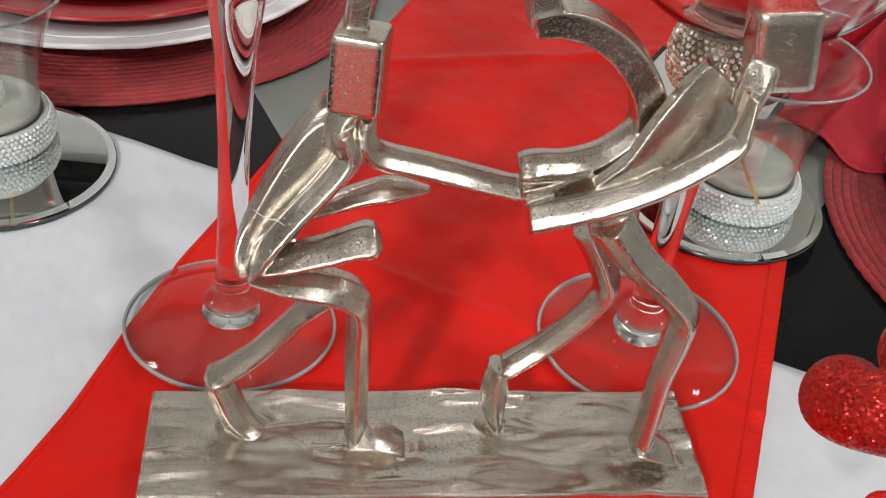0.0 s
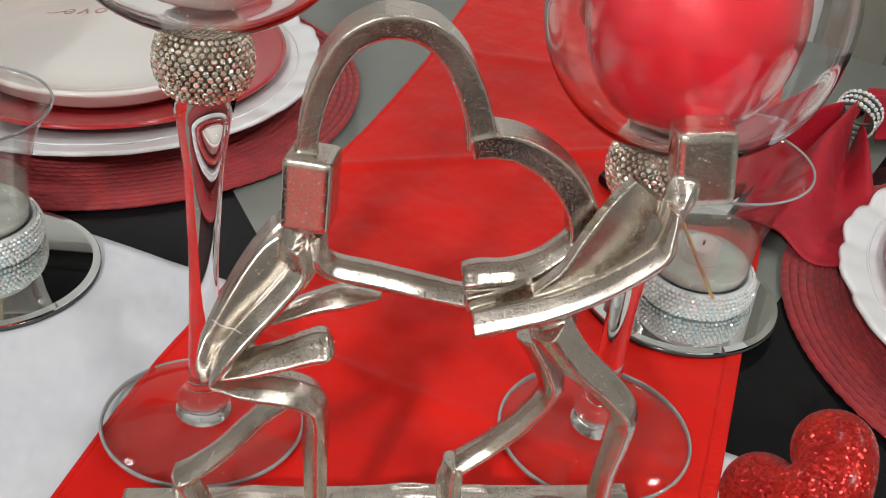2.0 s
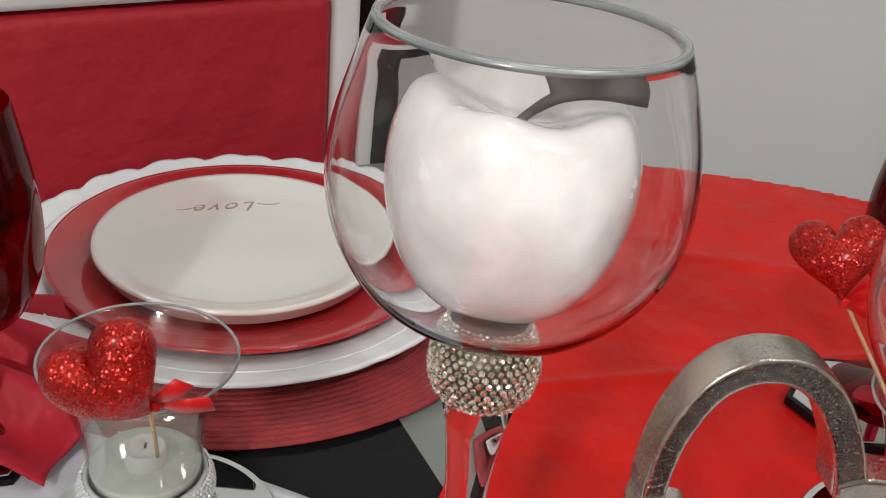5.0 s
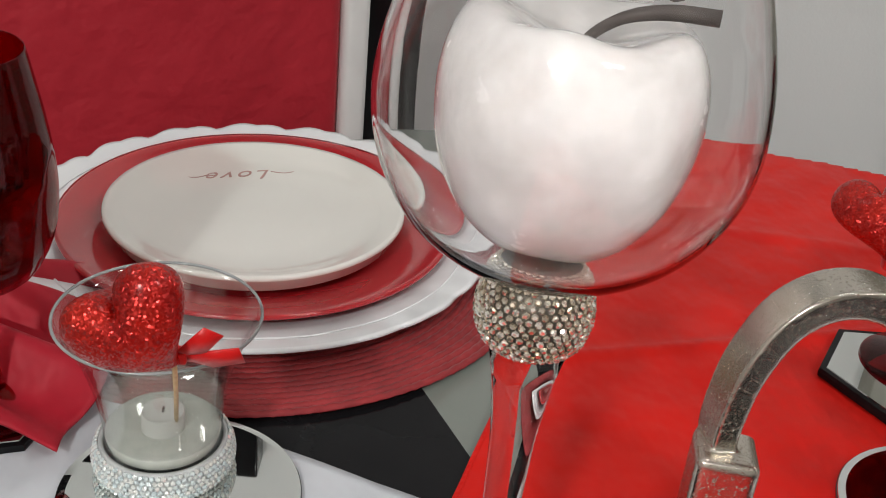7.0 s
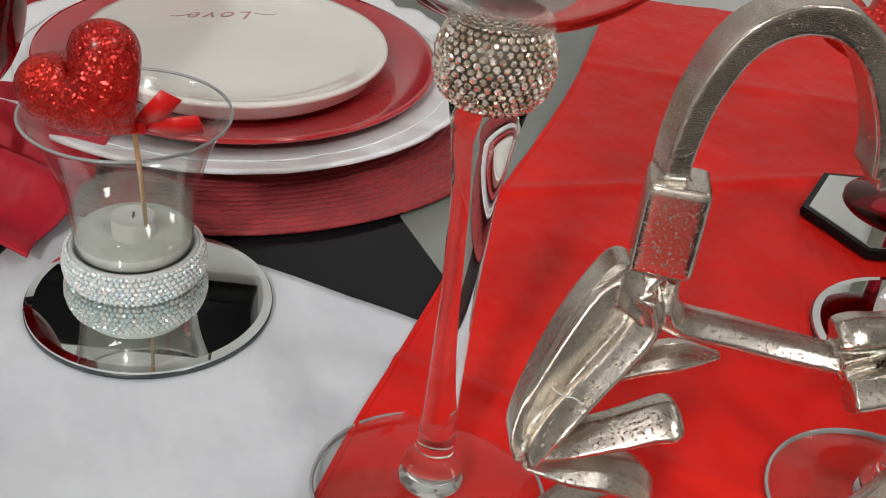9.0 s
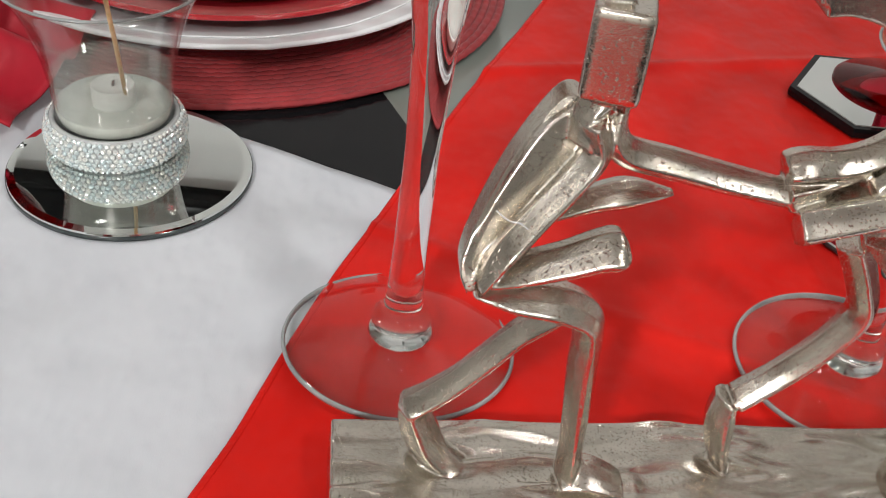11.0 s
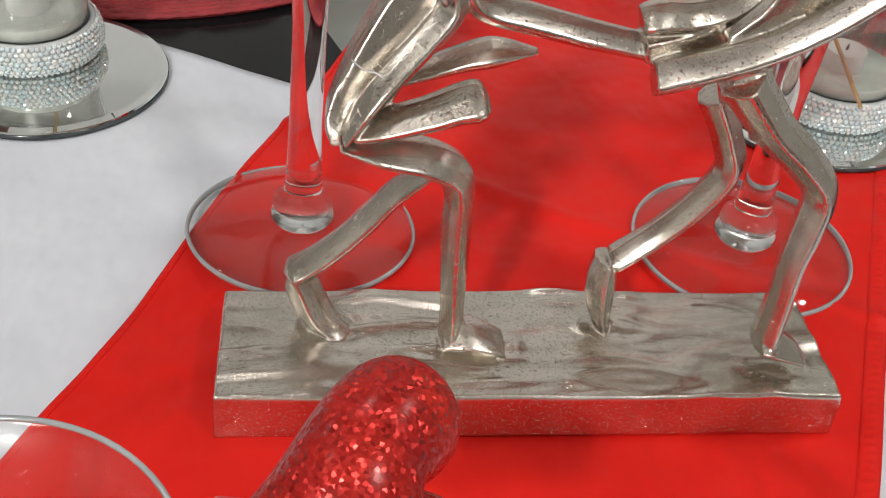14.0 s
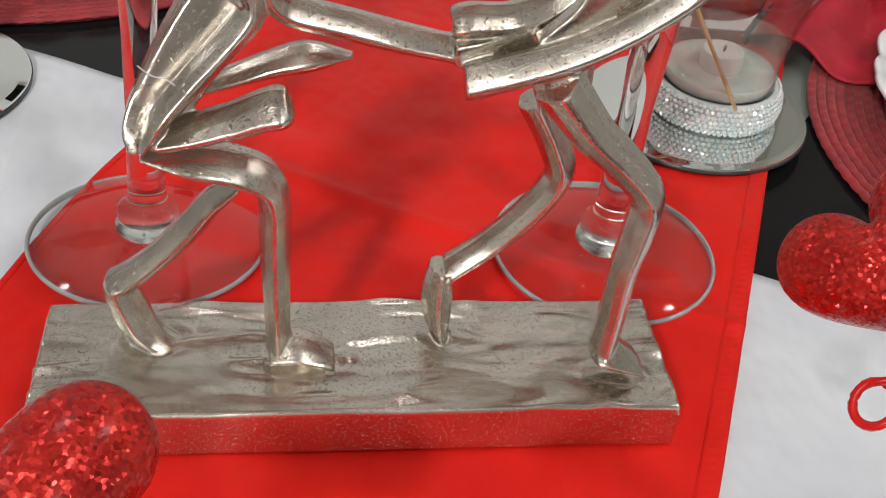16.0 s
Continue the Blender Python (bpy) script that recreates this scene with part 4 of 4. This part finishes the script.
def scalloped(at, turn, label):
    c = thing("scalloped_charger", pose(*at, 0, 0, turn), label, "charger plate", "scalloped chargers")
    def scallop(a, r, z):
        k = max(0.0, (r - 0.125) / 0.035)
        wave = abs(math.sin(9 * a)) ** 0.7 + 0.45 * abs(math.sin(18 * a + 0.6))
        return 1 + k * 0.020 * (wave - 0.8), k * 0.0022 * (wave - 0.7)
    prof = [(0, 0.001), (0.09, 0.001), (0.098, 0.0), (0.104, 0.002), (0.118, 0.0075), (0.142, 0.0125), (0.1600, 0.0165), (0.1635, 0.0185), (0.1625, 0.0207), (0.1595, 0.0202), (0.140, 0.0160), (0.118, 0.0110), (0.104, 0.0060), (0.09, 0.0050), (0, 0.0050)]
    part("dish", lathe(prof, 216, scallop), PORCELAIN, c)
    part("bead_line", lathe([(0.1465 + 0.0008 * math.cos(a), 0.0178 + 0.0006 * math.sin(a)) for a in [2 * math.pi * i / 6 for i in range(7)]], 144, lambda a, r, z: (1, 0.0006 * abs(math.sin(9 * a)))), PORCELAIN, c)
    return c


def dish(name, at, r, rise, material, label, foot, lip=0.0022):
    p = [(0, 0.0015), (foot - 0.004, 0.0015), (foot - 0.003, 0), (foot, 0), (foot + 0.004, 0.003), (r * 0.80, rise * 0.60), (r - 0.002, rise - 0.001), (r, rise), (r - 0.0008, rise + lip), (r - 0.004, rise + lip - 0.0004), (r * 0.80, rise * 0.62 + lip), (foot + 0.006, 0.0048), (foot - 0.01, 0.0038), (0, 0.0038)]
    ob = link_mesh(name, lathe(p, 128), material)
    ob.location = at
    return tagged(ob, label, "plate", "dinner plates")


def coupe(at, r, rise, label):
    p = [(0, 0.003), (0.066, 0.003), (0.068, 0), (0.074, 0), (r * 0.86, 0.004), (r * 0.955, rise * 0.55), (r - 0.0012, rise - 0.001), (r, rise), (r - 0.0008, rise + 0.0026), (r - 0.004, rise + 0.0022), (r * 0.84, rise * 0.78 + 0.001), (r * 0.72, rise * 0.66), (r * 0.5, rise * 0.62), (0, rise * 0.62)]
    ob = link_mesh("dessert_plate", lathe(p, 128), CREAM_CHINA)
    ob.location = at
    return tagged(ob, label, "plate", "dessert plates")


def place_setting(cx, cy, turn):
    placemat((cx, cy, -0.0038), "round woven dark red placemat on the black table")
    scalloped((cx, cy, 0.0012), turn, "white porcelain charger plate with a scalloped rim")
    dish("dinner_plate", (cx, cy + 0.004, 0.0064), 0.1365, 0.0165, RED_GLAZE, "glossy dark red dinner plate on a white charger", 0.085)


place_setting(-0.2300, 0.7570, 12)
place_setting(0.4400, 0.5200, 40)
dp = coupe((-0.2310, 0.7600, 0.0104), 0.1035, 0.0200, "cream dessert plate with fine rose-gold lettering")
coupe((0.4420, 0.5220, 0.0104), 0.1035, 0.0200, "plain cream dessert plate on a red dinner plate")

# the printed word on the dessert plate, read from the chair's side
fc = bpy.data.curves.new("word", "FONT")
fc.body, fc.size, fc.shear, fc.extrude, fc.align_x, fc.align_y, fc.space_character = "Love", 0.0200, 0.5, 0.00015, "CENTER", "CENTER", 1.25
fo = bpy.data.objects.new("word", fc)
scene.collection.objects.link(fo)
dg = bpy.context.evaluated_depsgraph_get()
wm = bpy.data.meshes.new_from_object(fo.evaluated_get(dg))
bpy.data.objects.remove(fo)
wm.materials.clear()
wm.materials.append(LETTER)
word = new("lettering", wm)
word.parent = dp
word.matrix_basis = pose(-0.0225, 0.0600, 0.0130, 0, 0, 199)
tagged(word, "thin rose-gold script lettering")
for sgn in (1, -1):
    path = [(sgn * (0.023 + 0.040 * i / 12), 0.004 * math.sin(i / 12 * 6.0) - 0.003, 0) for i in range(13)]
    sw = part("flourish", tube(path, 0.00035, 5), LETTER, dp, "fine curved flourish line")
    sw.matrix_basis = pose(-0.0225, 0.0600, 0.0132, 0, 0, 199)


# ---------------------------------------------------------------- ruby wine glasses
def wine_glass(at, label):
    w = thing("wine_glass", pose(*at), label, "wine glass", "ruby wine glasses")
    part("foot", lathe([(0, 0), (0.036, 0), (0.0372, 0.0010), (0.036, 0.0022), (0.015, 0.0038), (0.0062, 0.0075), (0, 0.0085)], 64), RUBY, w)
    part("stem", lathe([(0, 0.006), (0.0060, 0.0075), (0.0042, 0.018), (0.0038, 0.045), (0.0045, 0.062), (0.0075, 0.070), (0, 0.072)], 24), RUBY_SOLID, w)
    out = [(0, 0.0695), (0.012, 0.0705), (0.028, 0.080), (0.0390, 0.101), (0.0425, 0.127), (0.0405, 0.155), (0.0355, 0.185), (0.0330, 0.1975), (0.0322, 0.1980)]
    inn = [(0.0340, 0.185), (0.0390, 0.155), (0.0410, 0.127), (0.0374, 0.102), (0.0265, 0.0825), (0.012, 0.0735), (0, 0.0725)]
    part("bowl", lathe([(max(0, float(r)), float(z)) for r, z in [*spline(out, 3), *spline(inn, 3)]], 72), RUBY, w, "deep ruby glass bowl")
    return w


wine_glass((-0.3370, 0.5580, 0.0034), "dark ruby red stemmed wine glass on a hexagonal mirror")
wine_glass((0.2080, 0.6650, 0.0094), "dark ruby red stemmed wine glass on the red runner")


# ---------------------------------------------------------------- napkins
def napkin(m, label, length, spread, pleats, lift, seed):
    """A cloth gathered at its origin that fans out along +x in loose pleats."""
    n = thing("napkin", m, label, "napkin", "red napkins")
    def place(s, t):
        a = (t - 0.5)
        d = 0.012 + length * s
        wid = 0.024 + (spread - 0.024) * s ** 0.8
        y = a * wid
        fold = math.sin(a * math.pi * pleats + 0.8 * math.sin(5 * s + seed))
        z = 0.004 + lift * (1 - s * 0.75) * (0.55 + 0.45 * fold) * (1 - (2 * a) ** 4 * 0.8) + 0.004 * nz(s * 3, a * 4, 1.5, seed) + 0.003 * (1 - s)
        x = d * math.cos(a * 0.9) + 0.012 * nz(a * 6, 0, 1, seed + 3) * s
        return (x, y, max(0.0022, z))
    part("cloth", sheet(46, 90, place, 0.0014), NAPKIN_RED, n)
    return n


napkin(pose(0.338, 0.738, 0.0, 0, 0, 228), "crimson cloth napkin gathered in a crystal ring beside a plate", 0.160, 0.20, 5, 0.042, 1.0)
napkin(pose(0.345, 0.750, 0.0, 0, 0, 40), "crimson cloth napkin tail beyond its crystal ring", 0.10, 0.10, 4, 0.028, 4.0)
napkin(pose(-0.480, 0.600, 0.0030, 0, 0, 4), "crimson cloth napkin fanned out beside a ruby glass", 0.190, 0.20, 7, 0.054, 2.3)
ring = thing("napkin_ring", pose(0.3400, 0.7430, 0.030, 0, 72, 52), "silver napkin ring of clear crystals round a red napkin", "napkin ring")
for k in range(3):
    loop = lathe([(0.0145 + 0.0016 * math.cos(a), 0.0016 * math.sin(a) + (k - 1) * 0.0065) for a in [2 * math.pi * i / 8 for i in range(9)]], 36)
    lp = part("band", loop, GLUE, ring)
    mesh_part("rhinestones", stones_on([(0.0158, (k - 1) * 0.0065 - 0.0012), (0.0163, (k - 1) * 0.0065), (0.0158, (k - 1) * 0.0065 + 0.0012)], 1, 0.0036, 0.0019, 40 + k), STONES_COOL, lp, "clear cut stones", "stuff")


# ---------------------------------------------------------------- the chair
chair = thing("dining_chair", pose(-0.385, 1.155, -TABLE_H, 0, 0, 30.6), "dark red upholstered dining chair with white piping and black posts", "chair")
TOPZ = TABLE_H + 0.115
part("backrest", block(0.385, 0.06, 0.44, (-0.020, 0, TOPZ - 0.255), 0.016, seg=3), CHAIR_RED, chair, "dark red padded back")
for sx in (-1, 1):
    part("side_piping", block(0.030, 0.066, 0.50, (-0.020 + sx * 0.209, 0, TOPZ - 0.245), 0.008), WHITE_PAINT, chair, "white border")
    part("stile", block(0.048, 0.045, 1.02, (-0.020 + sx * 0.250, 0.012, 0.5), 0.006), BLACK_LACQUER, chair, "black frame post")
part("top_piping", block(0.388, 0.066, 0.030, (-0.020, 0, TOPZ - 0.016), 0.008), WHITE_PAINT, chair, "white border")
part("seat", block(0.46, 0.42, 0.07, (-0.02, -0.24, 0.45), 0.02, seg=3), CHAIR_RED, chair)
part("seat_rail", block(0.45, 0.41, 0.05, (-0.02, -0.24, 0.39), 0.004), BLACK_LACQUER, chair)
for sx in (-1, 1):
    part("front_leg", block(0.045, 0.045, 0.40, (-0.02 + sx * 0.19, -0.41, 0.20), 0.004), BLACK_LACQUER, chair)
